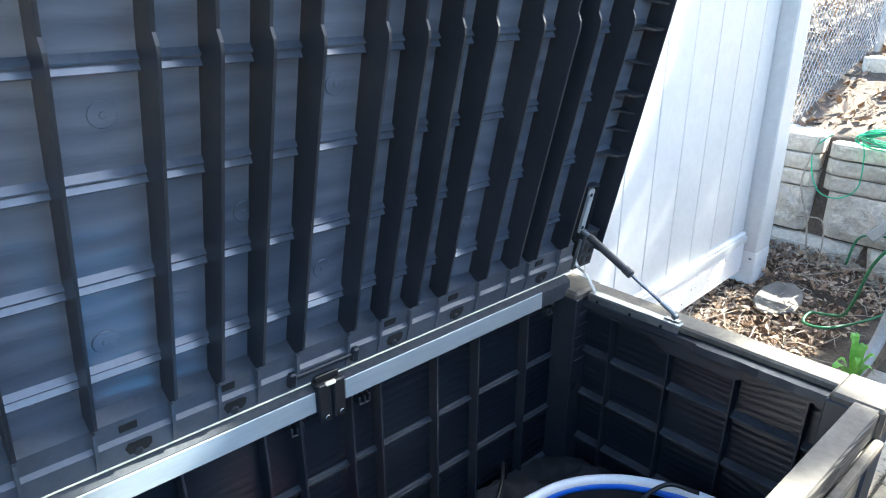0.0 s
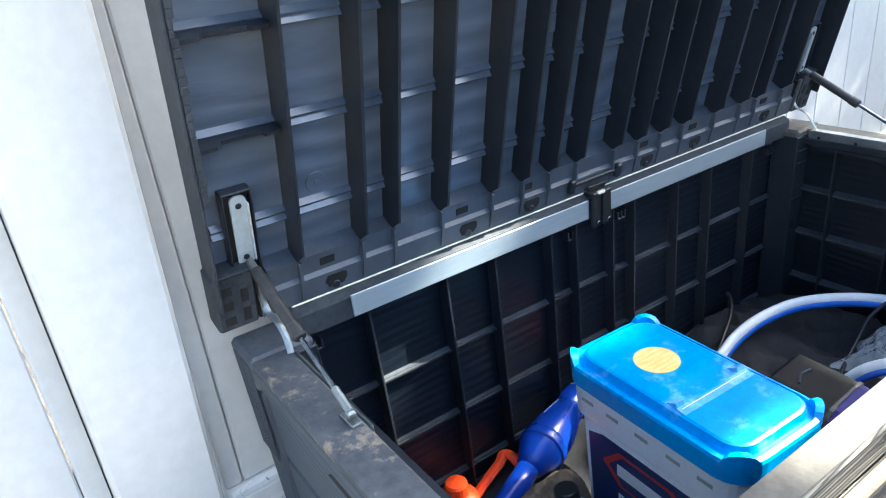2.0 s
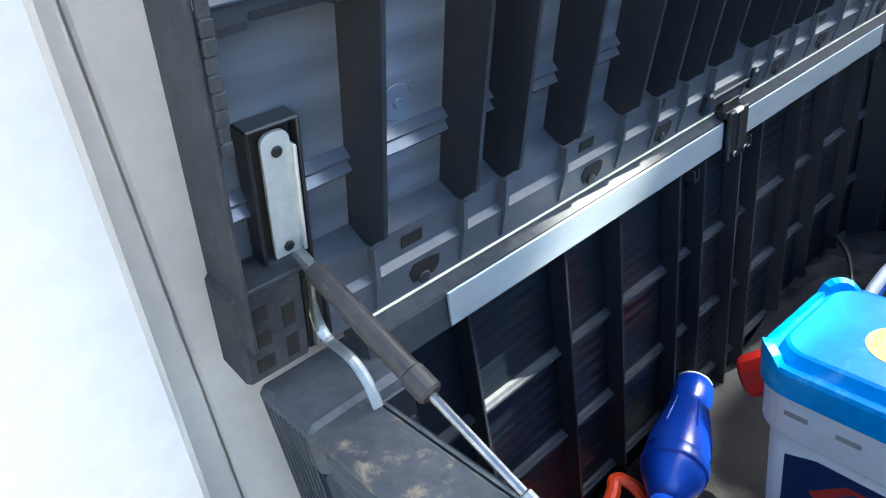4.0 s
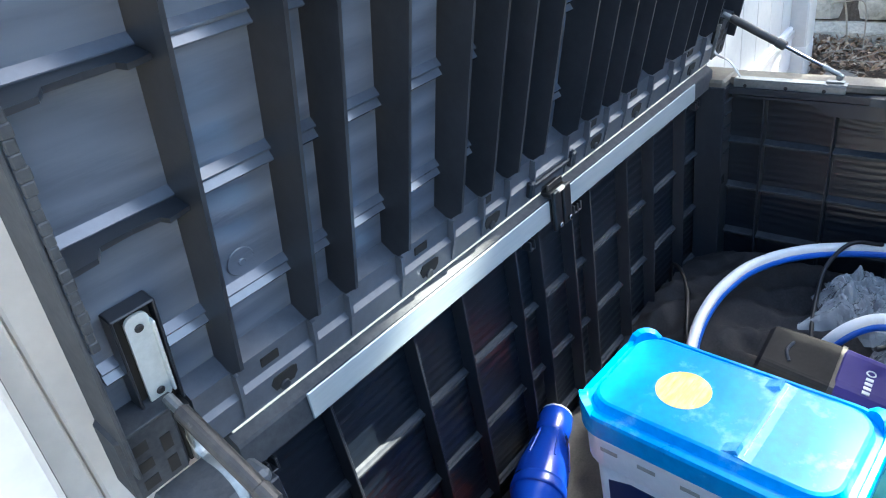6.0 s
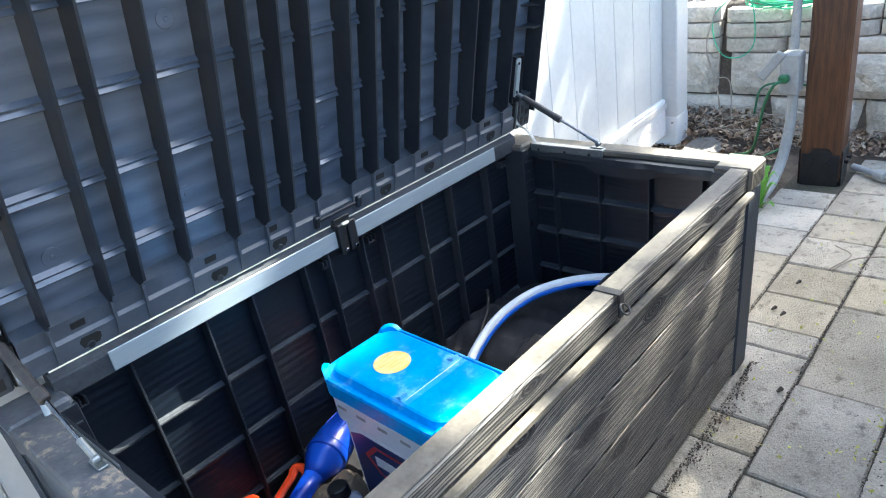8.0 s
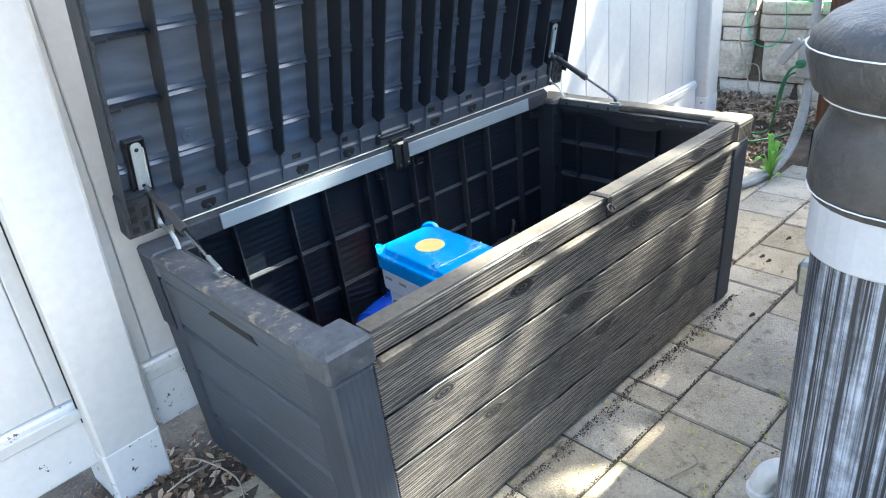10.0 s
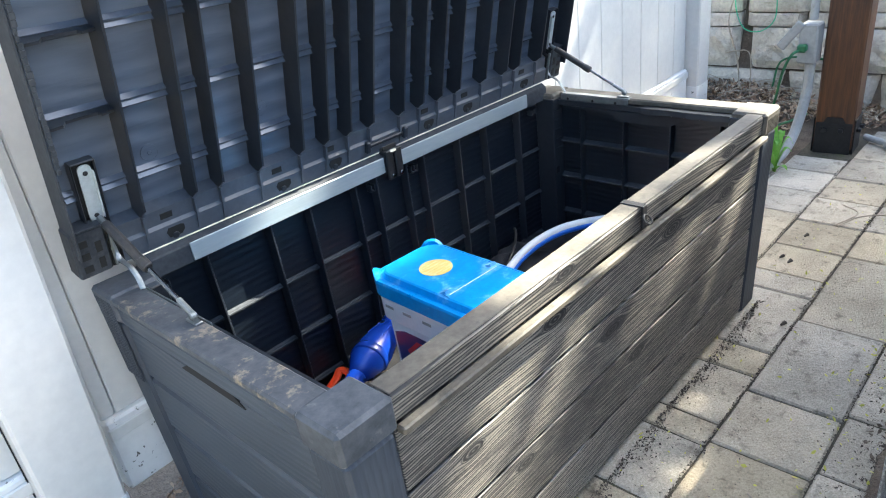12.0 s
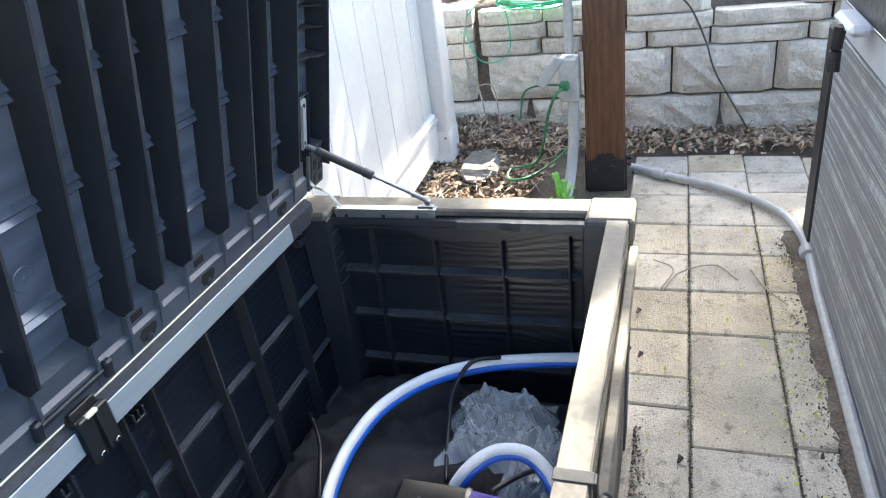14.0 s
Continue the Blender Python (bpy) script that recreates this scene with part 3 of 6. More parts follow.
def fence_post(u0, u1, low, name, tilt=0.0):
    f = thing(name, "square white vinyl fence post with mud splashes at its foot", "fence post", "white fence", "structure", FENCE)
    bm = bmesh.new()
    def lean(q):
        return Vector((q.x + tilt * q.z * (q.x - u0) / (u1 - u0), q.y, q.z))
    cbox(bm, (u0, 0.0, low), (u1, 0.15, 1.95), 0.006, lean)
    part("post", bm, VINYL, f)
    bm = bmesh.new()
    cbox(bm, (u0 - 0.002, -0.002, low), (u1 + 0.002, 0.152, low + 0.15), 0.006, lean)
    part("foot", bm, VINYL_DIRTY, f, "mud-splashed foot")
    bm = bmesh.new()
    cbox(bm, (u0 - 0.012 + tilt * 1.95, -0.012, 1.95), (u1 + 0.012 + tilt * 1.95, 0.162, 1.99), 0.01)
    part("cap", bm, VINYL, f)


fence_post(-0.216, -0.084, -0.03, "fence_post_1", 0.03)
# thin black strips in place of the shadow between post and panels
gap = thing("fence_gap_shade", "dark strips that stand in for shadow between post and panels", "fence gap", "white fence", "structure", FENCE)
for u, z0, lean in ((-0.2188, 0.2, 0.0), (-0.0845, 0.0, 0.03)):
    bm = bmesh.new()
    cbox(bm, (u, 0.044 if u < -0.1 else 0.012, z0), (u + 0.0022, 0.049, 1.7), 0.0, lambda q: Vector((q.x + lean * q.z, q.y, q.z)))
    part("gap", bm, BASE_STEEL, gap)
fence_panel(-2.60, -0.185, 0.075, "fence_panel_1", "white vinyl fence panel with mud along its bottom rail")
fence_panel(-0.058, 2.965, 0.075, "fence_panel_2", "white vinyl fence panel behind the open deck box")
fence_post(2.975, 3.115, 0.02, "fence_post_2")
fence_post(-2.75, -2.605, -0.03, "fence_post_3")

# ---------------------------------------------------------------- chain-link fence beyond the white post
link = thing("chain_link_fence", "grey galvanised chain-link fence on the leafy slope", "fence", kind="structure", at=pose(3.2, 0.98, 0.0, 0, 0, 2))
bm = bmesh.new()
cell, x0, x1, h = 0.055, 0.1, 2.6, 1.25


def link_z(u):
    return 0.62 + 0.28 * max(0, u - 0.2)


for k in range(int((x1 - x0 + h) / cell)):
    u = x0 - h + k * cell
    for sgn in (1, -1):
        a, b = (u, 0.0), (u + h, h)
        if sgn < 0:
            a, b = (u + h, 0.0), (u, h)
        ua, ub = max(x0, min(x1, a[0])), max(x0, min(x1, b[0]))
        if abs(ua - ub) < 0.03:
            continue
        za = a[1] + (ua - a[0]) * sgn
        zb = b[1] + (ub - b[0]) * sgn
        tube(bm, [(ua, 0.002 * sgn, link_z(ua) + za), (ub, 0.002 * sgn, link_z(ub) + zb)], 0.0019, 4)
tagged(part("wire_mesh", bm, GALV, link), kind="stuff")
for u in (0.08, 1.4, 2.6):
    part("post", rod_bm((u, 0.02, link_z(u) - 0.3), (u, 0.02, link_z(u) + 1.3), 0.022), GALV, link)

# ---------------------------------------------------------------- brown post with its steel foot, box and conduit
post = thing("pergola_post", "brown stained square timber post bolted in a black steel foot", "post", at=pose(2.745, 0.105, -0.01, 0, 0, 4))
part("timber", box_bm((0, 0, 0.02), (0.14, 0.145, 2.6), 0.006), STAINED, post)
foot = part("foot_plate", box_bm((-0.006, 0.004, 0.0), (-0.0005, 0.141, 0.135), 0.002), BASE_STEEL, post, "black steel foot plate")
bm = bmesh.new()
loop = [(-0.006, 0.03, 0.135), (-0.006, 0.045, 0.158), (-0.006, 0.1, 0.158), (-0.006, 0.115, 0.135)]
loft(bm, [loop, [(x + 0.0055, y, z) for x, y, z in loop]])
part("foot_plate_top", bm, BASE_STEEL, foot)
part("side_plate", box_bm((0.004, -0.006, 0.0), (0.136, -0.0005, 0.15), 0.002), BASE_STEEL, post, "black steel foot plate")
part("side_plate", box_bm((0.004, 0.1455, 0.0), (0.136, 0.151, 0.15), 0.002), BASE_STEEL, post, "black steel foot plate")
for y in (0.045, 0.108):
    part("bolt", rod_bm((-0.020, y, 0.105), (-0.0062, y, 0.105), 0.011, 6, 0.002), BASE_STEEL, foot)
    part("washer", rod_bm((-0.0085, y, 0.105), (-0.0055, y, 0.105), 0.016, 16), BASE_STEEL, foot)
for x in (0.04, 0.1):
    part("bolt", rod_bm((x, -0.022, 0.1), (x, -0.006, 0.1), 0.011, 6, 0.002), BASE_STEEL, post)

ebox = thing("outlet_box", "grey weatherproof outlet box with its flap held open", "outlet box", at=pose(2.695, 0.262, 0.375))
part("box", box_bm((-0.02, 0.0, 0.0), (0.06, 0.07, 0.155), 0.006), CONDUIT, ebox)
part("flap", box_bm((0, -0.018, 0), (0.014, 0.018, 0.125), 0.005), CONDUIT, ebox).matrix_local = pose(-0.028, 0.062, 0.160, -143, 0, 0)
part("plug", box_bm((-0.05, 0.03, 0.05), (-0.021, 0.065, 0.08), 0.006), DARK_GREEN, ebox, "dark green cord plug")

pipe = thing("conduit", "grey plastic conduit along the paving and up the post", "conduit")
part("riser", tube_bm(rail_curve([(2.74, 0.295, 2.4), (2.735, 0.297, 1.2), (2.725, 0.297, 0.54)]), 0.0165, 12), CONDUIT, pipe)
part("drop", tube_bm(rail_curve([(2.725, 0.290, 0.37), (2.70, 0.290, 0.22), (2.62, 0.300, 0.08), (2.46, 0.315, 0.022), (2.25, 0.36, 0.018), (2.05, 0.46, 0.016)], 10), 0.0205, 12), CONDUIT, pipe)
part("run", tube_bm(rail_curve([(2.92, 0.095, 0.02), (2.83, -0.05, 0.018), (2.70, -0.255, 0.02), (2.53, -0.41, 0.02), (2.32, -0.462, 0.02), (2.0, -0.458, 0.018), (1.6, -0.455, 0.016), (1.2, -0.452, 0.012), (0.95, -0.45, 0.010)], 8), 0.0135, 12), CONDUIT, pipe)
for p, d in (((2.845, -0.02, 0.019), (0.5, 0.85, 0)), ((2.25, -0.462, 0.02), (1, 0, 0))):
    d = Vector(d).normalized() * 0.022
    part("coupling", rod_bm(Vector(p) - d, Vector(p) + d, 0.0235, 14, 0.003), CONDUIT, pipe)

elbow = thing("drain_elbow", "white plastic drain elbow beside the hot tub", "pipe", at=pose(0.72, -0.425, 0))
part("bend", tube_bm(rail_curve([(-0.005, 0.02, 0.0), (-0.004, 0.018, 0.035), (0.004, 0.006, 0.062), (0.02, -0.02, 0.072), (0.04, -0.06, 0.074)], 6), 0.0235, 16), WHITE_PVC, elbow, "", True)
part("collar", rod_bm((-0.005, 0.02, 0.0), (-0.005, 0.02, 0.022), 0.0285, 18, 0.004), WHITE_PVC, elbow)

# ---------------------------------------------------------------- hot tub
tub = thing("hot_tub", "charcoal hot tub with streaked fibre panels and a black cover", "hot tub", at=pose(1.44, -1.39, -0.03))
W, D = 1.90, 1.82


def tub_shell(z0, z1, grow, r, name, material, label="", rows=None):
    bm = bmesh.new()
    prof = rows or [(z0, grow - 0.004), (z0 + 0.004, grow), (z1 - 0.004, grow), (z1, grow - 0.004)]
    loft(bm, [[(x, y, z) for x, y in rrect(W + 2 * g, D + 2 * g, r + max(g, -0.05), 8)] for z, g in prof])
    return part(name, bm, material, tub, label)


tub_shell(0.0, 0.70, 0.0, 0.09, "side_wall", TUB_SIDE, "charcoal panel with pale vertical streaks")
part("side_panel", box_bm((-0.80, D / 2 + 0.0005, 0.02), (0.84, D / 2 + 0.012, 0.695), 0.004), TUB_FACE, tub, "grey fibre-textured side panel")
part("corner_trim", box_bm((0.845, D / 2 - 0.04, 0.0), (W / 2 + 0.012, D / 2 + 0.016, 0.70), 0.012), BASE_STEEL, tub, "dark corner trim")
tub_shell(0.70, 0.785, 0.012, 0.10, "band", BAND, "pale grey band under the cover")
cov = tub_shell(0, 0, 0, 0.11, "cover", LEATHER, "weathered black vinyl cover with white stitching",
                [(0.780, 0.016), (0.80, 0.024), (0.86, 0.022), (0.885, 0.012), (0.90, 0.006), (0.915, 0.014), (0.93, 0.032), (0.975, 0.045), (1.00, 0.040), (1.02, 0.02), (1.045, -0.10), (1.06, -0.5)])
cov.data.polygons.foreach_set("use_smooth", [True] * len(cov.data.polygons))
for z, g in ((0.792, 0.023), (0.917, 0.0175), (0.985, 0.0455)):
    bm = bmesh.new()
    pts = rrect(W + 2 * g, D + 2 * g, 0.11 + g, 8)
    tube(bm, [(x, y, z) for x, y in pts + pts[:1]], 0.0011, 5)
    part("stitching", bm, HOSE_WHITE, cov, "white stitching")
part("latch", box_bm((-W / 2 + 0.10, D / 2 - 0.002, 0.585), (-W / 2 + 0.13, D / 2 + 0.022, 0.645), 0.005), STEEL, tub, "grey cover latch")
part("latch_slot", box_bm((-W / 2 + 0.106, D / 2 + 0.0222, 0.622), (-W / 2 + 0.124, D / 2 + 0.0232, 0.636), 0.0), HOLE, tub)
clip = part("cover_clip", box_bm((0.44, D / 2 + 0.02, 0.775), (0.62, D / 2 + 0.07, 0.800), 0.010), BAND, tub, "grey cover bracket")
part("strap", tube_bm(rail_curve([(0.50, D / 2 + 0.075, 0.79), (0.505, D / 2 + 0.078, 0.74), (0.50, D / 2 + 0.078, 0.69)]), 0.013, 12), BASE_STEEL, clip, "dark hanging grip")
part("drip_rod", rod_bm((0.62, D / 2 + 0.03, 0.78), (0.75, D / 2 + 0.025, 0.76), 0.006), BAND, clip)

# ---------------------------------------------------------------- plain unseen wall, added to close the yard; its blue-grey tints the bounce
UNSEEN_WALL = surface("blue_grey_unseen_wall", (0.13, 0.15, 0.18), (0.19, 0.215, 0.25), 3, 50, 0.7, 0.05, 0.2, 0.002)
wall = thing("wall_unseen", "plain blue-grey wall, unseen, added behind the near end", "wall", kind="structure")
part("wall_panel", box_bm((-6.2, -6.0, -0.05), (-6.0, 0.30, 2.8), 0.01), UNSEEN_WALL, wall)

# ---------------------------------------------------------------- deck box
X0, X1, Y0, Y1, TOP = -0.002, 1.475, -0.006, 0.708, 0.564
MX, MY = (X0 + X1) / 2, (Y0 + Y1) / 2


def taper(q):
    """The box narrows towards its foot."""
    k = 1 - max(0.0, min(1.0, q.z / TOP))
    return Vector((MX + (q.x - MX) * (1 - 0.034 * k), MY + (q.y - MY) * (1 - 0.035 * k), q.z))


def tbox(lo, hi, ch=0.0):
    return box_bm(lo, hi, ch, taper)


box = thing("deck_box", "weathered dark grey wood-look plastic deck box with its lid open", "deck box")
PW, PD = 0.098, 0.088
BANDS = [(0.012, 0.1250), (0.1320, 0.2560), (0.2630, 0.3815), (0.3885, 0.503)]

# front
front = part("front_wall", tbox((X0 + 0.05, Y0 + 0.028, 0.02), (X1 - 0.05, Y0 + 0.046, 0.545), 0.002), PLASTIC, box)
for i, (z0, z1) in enumerate(BANDS):
    part("plank", tbox((X0 + PW - 0.004, Y0 + 0.008, z0), (X1 - PW + 0.004, Y0 + 0.0275, z1), 0.0015), PLANK, front, "weathered grained plank")
part("top_board", tbox((X0 + PW - 0.002, Y0 + 0.008, 0.514), (X1 - PW + 0.002, Y0 + 0.046, TOP - 0.001), 0.004), PLANK, front, "weathered top board")
# the ledge's sunlit line comes from its pale colour
part("ledge", tbox((X0 + PW - 0.002, Y0 - 0.010, 0.501), (X1 - PW + 0.002, Y0 + 0.0075, 0.515), 0.003), RIM_PALE, front, "ledge with sunlight in its pale colour")
part("rim_strip", tbox((X0 + PW, Y0 + 0.010, TOP - 0.0008), (X1 - PW, Y0 + 0.048, TOP + 0.002), 0.001), RIM_PALE, front, "weathered rim, sunlight in its pale colour")

# ends
for side, name in ((0, "left_wall"), (1, "right_wall")):
    def ex(a, b):
        return (X0 + a, X0 + b) if side == 0 else (X1 - b, X1 - a)
    a, b = ex(0.028, 0.046)
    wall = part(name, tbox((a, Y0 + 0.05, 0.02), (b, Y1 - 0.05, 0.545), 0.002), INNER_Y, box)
    a, b = ex(0.009, 0.0275)
    for i, (z0, z1) in enumerate(BANDS):
        part("plank", tbox((a, Y0 + PD - 0.004, z0), (b, Y1 - PD + 0.004, z1), 0.005), PLANK_END, wall, "smooth dark grey plank")
    a, b = ex(0.004, 0.0275)
    part("top_board", tbox((a, Y0 + PD, 0.508), (b, Y1 - PD, 0.546), 0.004), PLANK_END, wall)
    a, b = ex(0.002, 0.060)
    # dark copy at the near end, pale sunlit copy at the far end
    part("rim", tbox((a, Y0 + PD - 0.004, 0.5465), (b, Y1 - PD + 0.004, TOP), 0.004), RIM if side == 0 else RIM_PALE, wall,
         "dusty rim, chipped and stained" if side == 0 else "weathered rim, sunlight in its pale colour")
    a, b = ex(0.0085, 0.0092)
    bm = bmesh.new()
    ya, yb, zc = 0.235, 0.425, 0.498
    loop = [(ya, zc - 0.008), (yb, zc - 0.008), (yb - 0.03, zc + 0.010), (ya + 0.03, zc + 0.010)]
    A = [bm.verts.new(taper(Vector((ex(0.0070, 0.012)[0 if side == 0 else 1], y, z)))) for y, z in loop]
    B = [bm.verts.new(taper(Vector((ex(0.0070, 0.012)[1 if side == 0 else 0], y, z)))) for y, z in loop]
    for i in range(4):
        bm.faces.new([A[i], A[(i + 1) % 4], B[(i + 1) % 4], B[i]])
    bm.faces.new(A)
    bm.faces.new(B[::-1])
    part("hand_slot", bm, HOLE, wall, "dark hand slot")
    # inner ribs
    for y in (0.116, 0.253, 0.396, 0.540):
        a, b = ex(0.0462, 0.072)
        part("rib", tbox((a, y - 0.0022, 0.05), (b, y + 0.0022, 0.54), 0.0008), PLASTIC, wall)
    for z in (0.075, 0.180, 0.302, 0.415):
        bm = bmesh.new()
        a, b = ex(0.0462, 0.063)
        out = b if side == 0 else a
        inn = a if side == 0 else b
        prism(bm, [(inn, z - 0.004), (out, z - 0.003), (out, z + 0.0015), (inn, z + 0.008)], Y0 + 0.07, Y1 - 0.06, 'y', taper)
        part("cross_rib", bm, DUSTY, wall)
    bm = bmesh.new()
    a, b = ex(0.0462, 0.074)
    prism(bm, [(0.60, 0.530), (0.60, 0.526), (0.443, 0.522), (0.405, 0.500), (0.255, 0.500), (0.222, 0.518), (0.06, 0.518), (0.06, 0.530)], a, b, 'x', taper)
    part("grip_moulding", bm, PLASTIC, wall)
    bm = bmesh.new()
    a, b = ex(0.046, 0.075)
    out = b if side == 0 else a
    inn = a if side == 0 else b
    prism(bm, [(inn, 0.528), (out, 0.532), (out, 0.546), (inn, 0.546)], Y0 + 0.06, Y1 - 0.06, 'y', taper)
    part("rim_lip", bm, PLASTIC, wall)

# torn trim along the far rim
bm = bmesh.new()
rings = []
for k in range(61):
    y = 0.06 + k * 0.0046
    dz = 0.004 * noise.noise((y * 24, 1, 0)) + 0.002 * noise.noise((y * 90, 1, 0))
    dx = 0.005 * noise.noise((y * 18, 5, 0))
    rings.append([(1.384 + dx, y, 0.534 + dz), (1.400, y, 0.530 + dz * 1.5), (1.413, y, 0.536), (1.412, y, 0.549), (1.388 + dx * 0.5, y, 0.549 + dz * 0.4)])
loft(bm, rings)
part("torn_trim", bm, PLASTIC, box, "torn black trim hanging under the rim")

# corner posts
for cx in (0, 1):
    for cy in (0, 1):
        xa, xb = (X0, X0 + PW) if cx == 0 else (X1 - PW, X1)
        ya, yb = (Y0, Y0 + PD) if cy == 0 else (Y1 - PD, Y1)
        q = part("corner_post", tbox((xa + 0.004, ya + 0.004, 0.0), (xb - 0.004, yb - 0.004, TOP - 0.055), 0.007), CORNER, box, "grooved dark corner post")
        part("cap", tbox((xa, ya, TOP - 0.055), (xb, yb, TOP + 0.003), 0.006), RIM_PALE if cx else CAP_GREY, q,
             "weathered cap, sunlight in its pale colour" if cx else "dusty scuffed cap")
        for k in range(9 if cx or cy else 0):
            y = ya + 0.012 + k * 0.0078
            xo = xa if cx == 0 else xb
            part("groove", tbox((xo - 0.0012 if cx == 0 else xo - 0.0008, y, TOP - 0.19), (xo + 0.0008 if cx == 0 else xo + 0.0012, y + 0.0040, TOP - 0.012), 0.0008), CORNER, q)
        if cy == 0:
            for k in range(8):
                x = xa + 0.016 + k * 0.0088
                if cx:
                    part("groove", tbox((x, ya - 0.0012, TOP - 0.05), (x + 0.0045, ya + 0.0008, TOP - 0.012), 0.0008), RIM_PALE, q)

# dark linings added to cover the posts' paler inner faces, with slots
for cx in (0, 1):
    for cy in (0, 1):
        lo_x, hi_x = (X0 + 0.05, X0 + PW + 0.003) if cx == 0 else (X1 - PW - 0.003, X1 - 0.05)
        lo_y, hi_y = (Y0 + 0.05, Y0 + PD + 0.003) if cy == 0 else (Y1 - PD - 0.003, Y1 - 0.026)
        lining = part("corner_lining", tbox((lo_x, lo_y, 0.03), (hi_x, hi_y, 0.552), 0.002), PLASTIC, box, "dark cover added over the corner post's inner face")
        if cy:
            for k in range(5):
                z = 0.395 + 0.030 * k
                part("slot_lip", tbox((lo_x + 0.006, lo_y - 0.004, z), (hi_x - 0.006, lo_y - 0.0002, z + 0.004), 0.0008), DUSTY, lining)
            part("slot", tbox((lo_x + 0.006, lo_y - 0.0012, 0.318), (lo_x + 0.022, lo_y - 0.0002, 0.338), 0.0), HOLE, lining, "dark slot")

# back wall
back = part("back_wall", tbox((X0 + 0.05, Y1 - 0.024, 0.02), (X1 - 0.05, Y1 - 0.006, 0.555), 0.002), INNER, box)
BACK_RIBS = (0.209, 0.364, 0.472, 0.609, 0.676, 0.780, 0.845, 0.986, 1.102, 1.258)
for x in BACK_RIBS:
    part("rib", tbox((x - 0.0022, 0.657, 0.05), (x + 0.0022, Y1 - 0.0242, 0.556), 0.0008), PLASTIC, back)
for z in (0.112, 0.252, 0.392):
    bm = bmesh.new()
    prism(bm, [(Y1 - 0.0242, z - 0.004), (0.6735, z - 0.003), (0.6735, z + 0.0005), (0.677, z + 0.001), (0.679, z + 0.004), (Y1 - 0.0242, z + 0.006)], 0.06, 1.40, 'x', taper)
    part("cross_rib", bm, DUSTY, back)
for x0, x1 in zip((0.08,) + BACK_RIBS, BACK_RIBS + (1.39,)):
    part("panel_line", tbox((x0 + 0.012, Y1 - 0.0275, 0.538), (x1 - 0.012, Y1 - 0.0244, 0.543), 0.001), PLASTIC, back)
for x in (0.10, 0.66, 0.80, 1.33):
    bm = bmesh.new()
    for k in (0, 1, 2):
        cbox(bm, (x + k * 0.011, 0.664, 0.512), (x + k * 0.011 + 0.004, Y1 - 0.0244, 0.528), 0.001)
    cbox(bm, (x, 0.664, 0.510), (x + 0.026, Y1 - 0.0244, 0.5135), 0.001)
    part("clip_lug", bm, PLASTIC, back)
bm = bmesh.new()
prism(bm, [(0.653, 0.548), (0.653, 0.584), (0.655, 0.588), (0.668, 0.596), (0.690, 0.596), (0.690, 0.548)], 0.085, 1.392)
part("back_rail", bm, DUSTY, back, "dusty rail under the hinge")
# thin cream strip that stands in for sun grazing the rear edge
part("sunlit_edge_line", box_bm((0.090, 0.6662, 0.5962), (1.388, 0.6692, 0.5990), 0.001), SUN_EDGE_WORN, back, "cream strip that stands in for the sunlit rear edge")
for x0, x1 in ((0.180, 0.703), (0.763, 1.290)):
    part("metal_strip", box_bm((x0, 0.6495, 0.550), (x1, 0.6525, 0.5885), 0.001), STRIP, back, "flat silvery metal strip")
floorp = part("floor_panel", tbox((X0 + 0.05, Y0 + 0.047, 0.045), (X1 - 0.05, Y1 - 0.025, 0.058), 0.002), PLASTIC, box)
# web at the inner corner
bm = bmesh.new()
random.seed(5)
for k in range(26):
    a = Vector((1.392 + random.uniform(-0.012, 0.008), 0.655 + random.uniform(-0.014, 0.006), 0.175 + random.uniform(-0.03, 0.02)))
    tube(bm, [a, a + Vector((random.uniform(-0.02, 0.01), random.uniform(-0.02, 0.01), random.uniform(-0.03, 0.02)))], 0.0007, 4)
tagged(part("cobweb", bm, TWIG, box, "dusty cobweb in the corner"), kind="stuff")

# latch plate over the back rail
lat = part("hinge_clip", box_bm((0.706, 0.648, 0.590), (0.757, 0.700, 0.600), 0.002), BLACK, box, "black metal clip over the rail")
for x in (0.706, 0.735):
    part("leg", box_bm((x, 0.641, 0.530), (x + 0.022, 0.6485, 0.602), 0.002), BLACK, lat)
    part("pin", rod_bm((x + 0.011, 0.636, 0.540), (x + 0.011, 0.6408, 0.540), 0.005, 10, 0.001), CHROME, lat)
for k in range(4):
    part("fin", box_bm((0.709, 0.655 + k * 0.011, 0.6005), (0.754, 0.658 + k * 0.011, 0.612), 0.001), BLACK, lat)
part("worn_spot", box_bm((0.719, 0.640, 0.596), (0.740, 0.648, 0.6032), 0.002), SUN_EDGE_WORN, lat, "worn pale spot")

# hasp on the front rim
hasp = part("hasp", box_bm((0.754, Y0 + 0.004, TOP + 0.0022), (0.772, Y0 + 0.050, TOP + 0.0042), 0.0008), BASE_STEEL, box, "dull steel hasp clipped over the rim")
part("tongue", box_bm((0.755, Y0 + 0.001, 0.522), (0.771, Y0 + 0.006, TOP + 0.0035), 0.0010), BASE_STEEL, hasp)
ring = [(0.752 + 0.010 * math.cos(a), Y0 - 0.010 + 0.007 * math.sin(a), 0.546 + 0.007 * math.sin(a)) for a in [2 * math.pi * i / 16 for i in range(17)]]
part("eye", tube_bm(ring, 0.0022, 8), BASE_STEEL, hasp)

# gas struts, channels and curved arms, one at each end
def side_x(x, s):
    return x if s == 0 else 1.470 - x


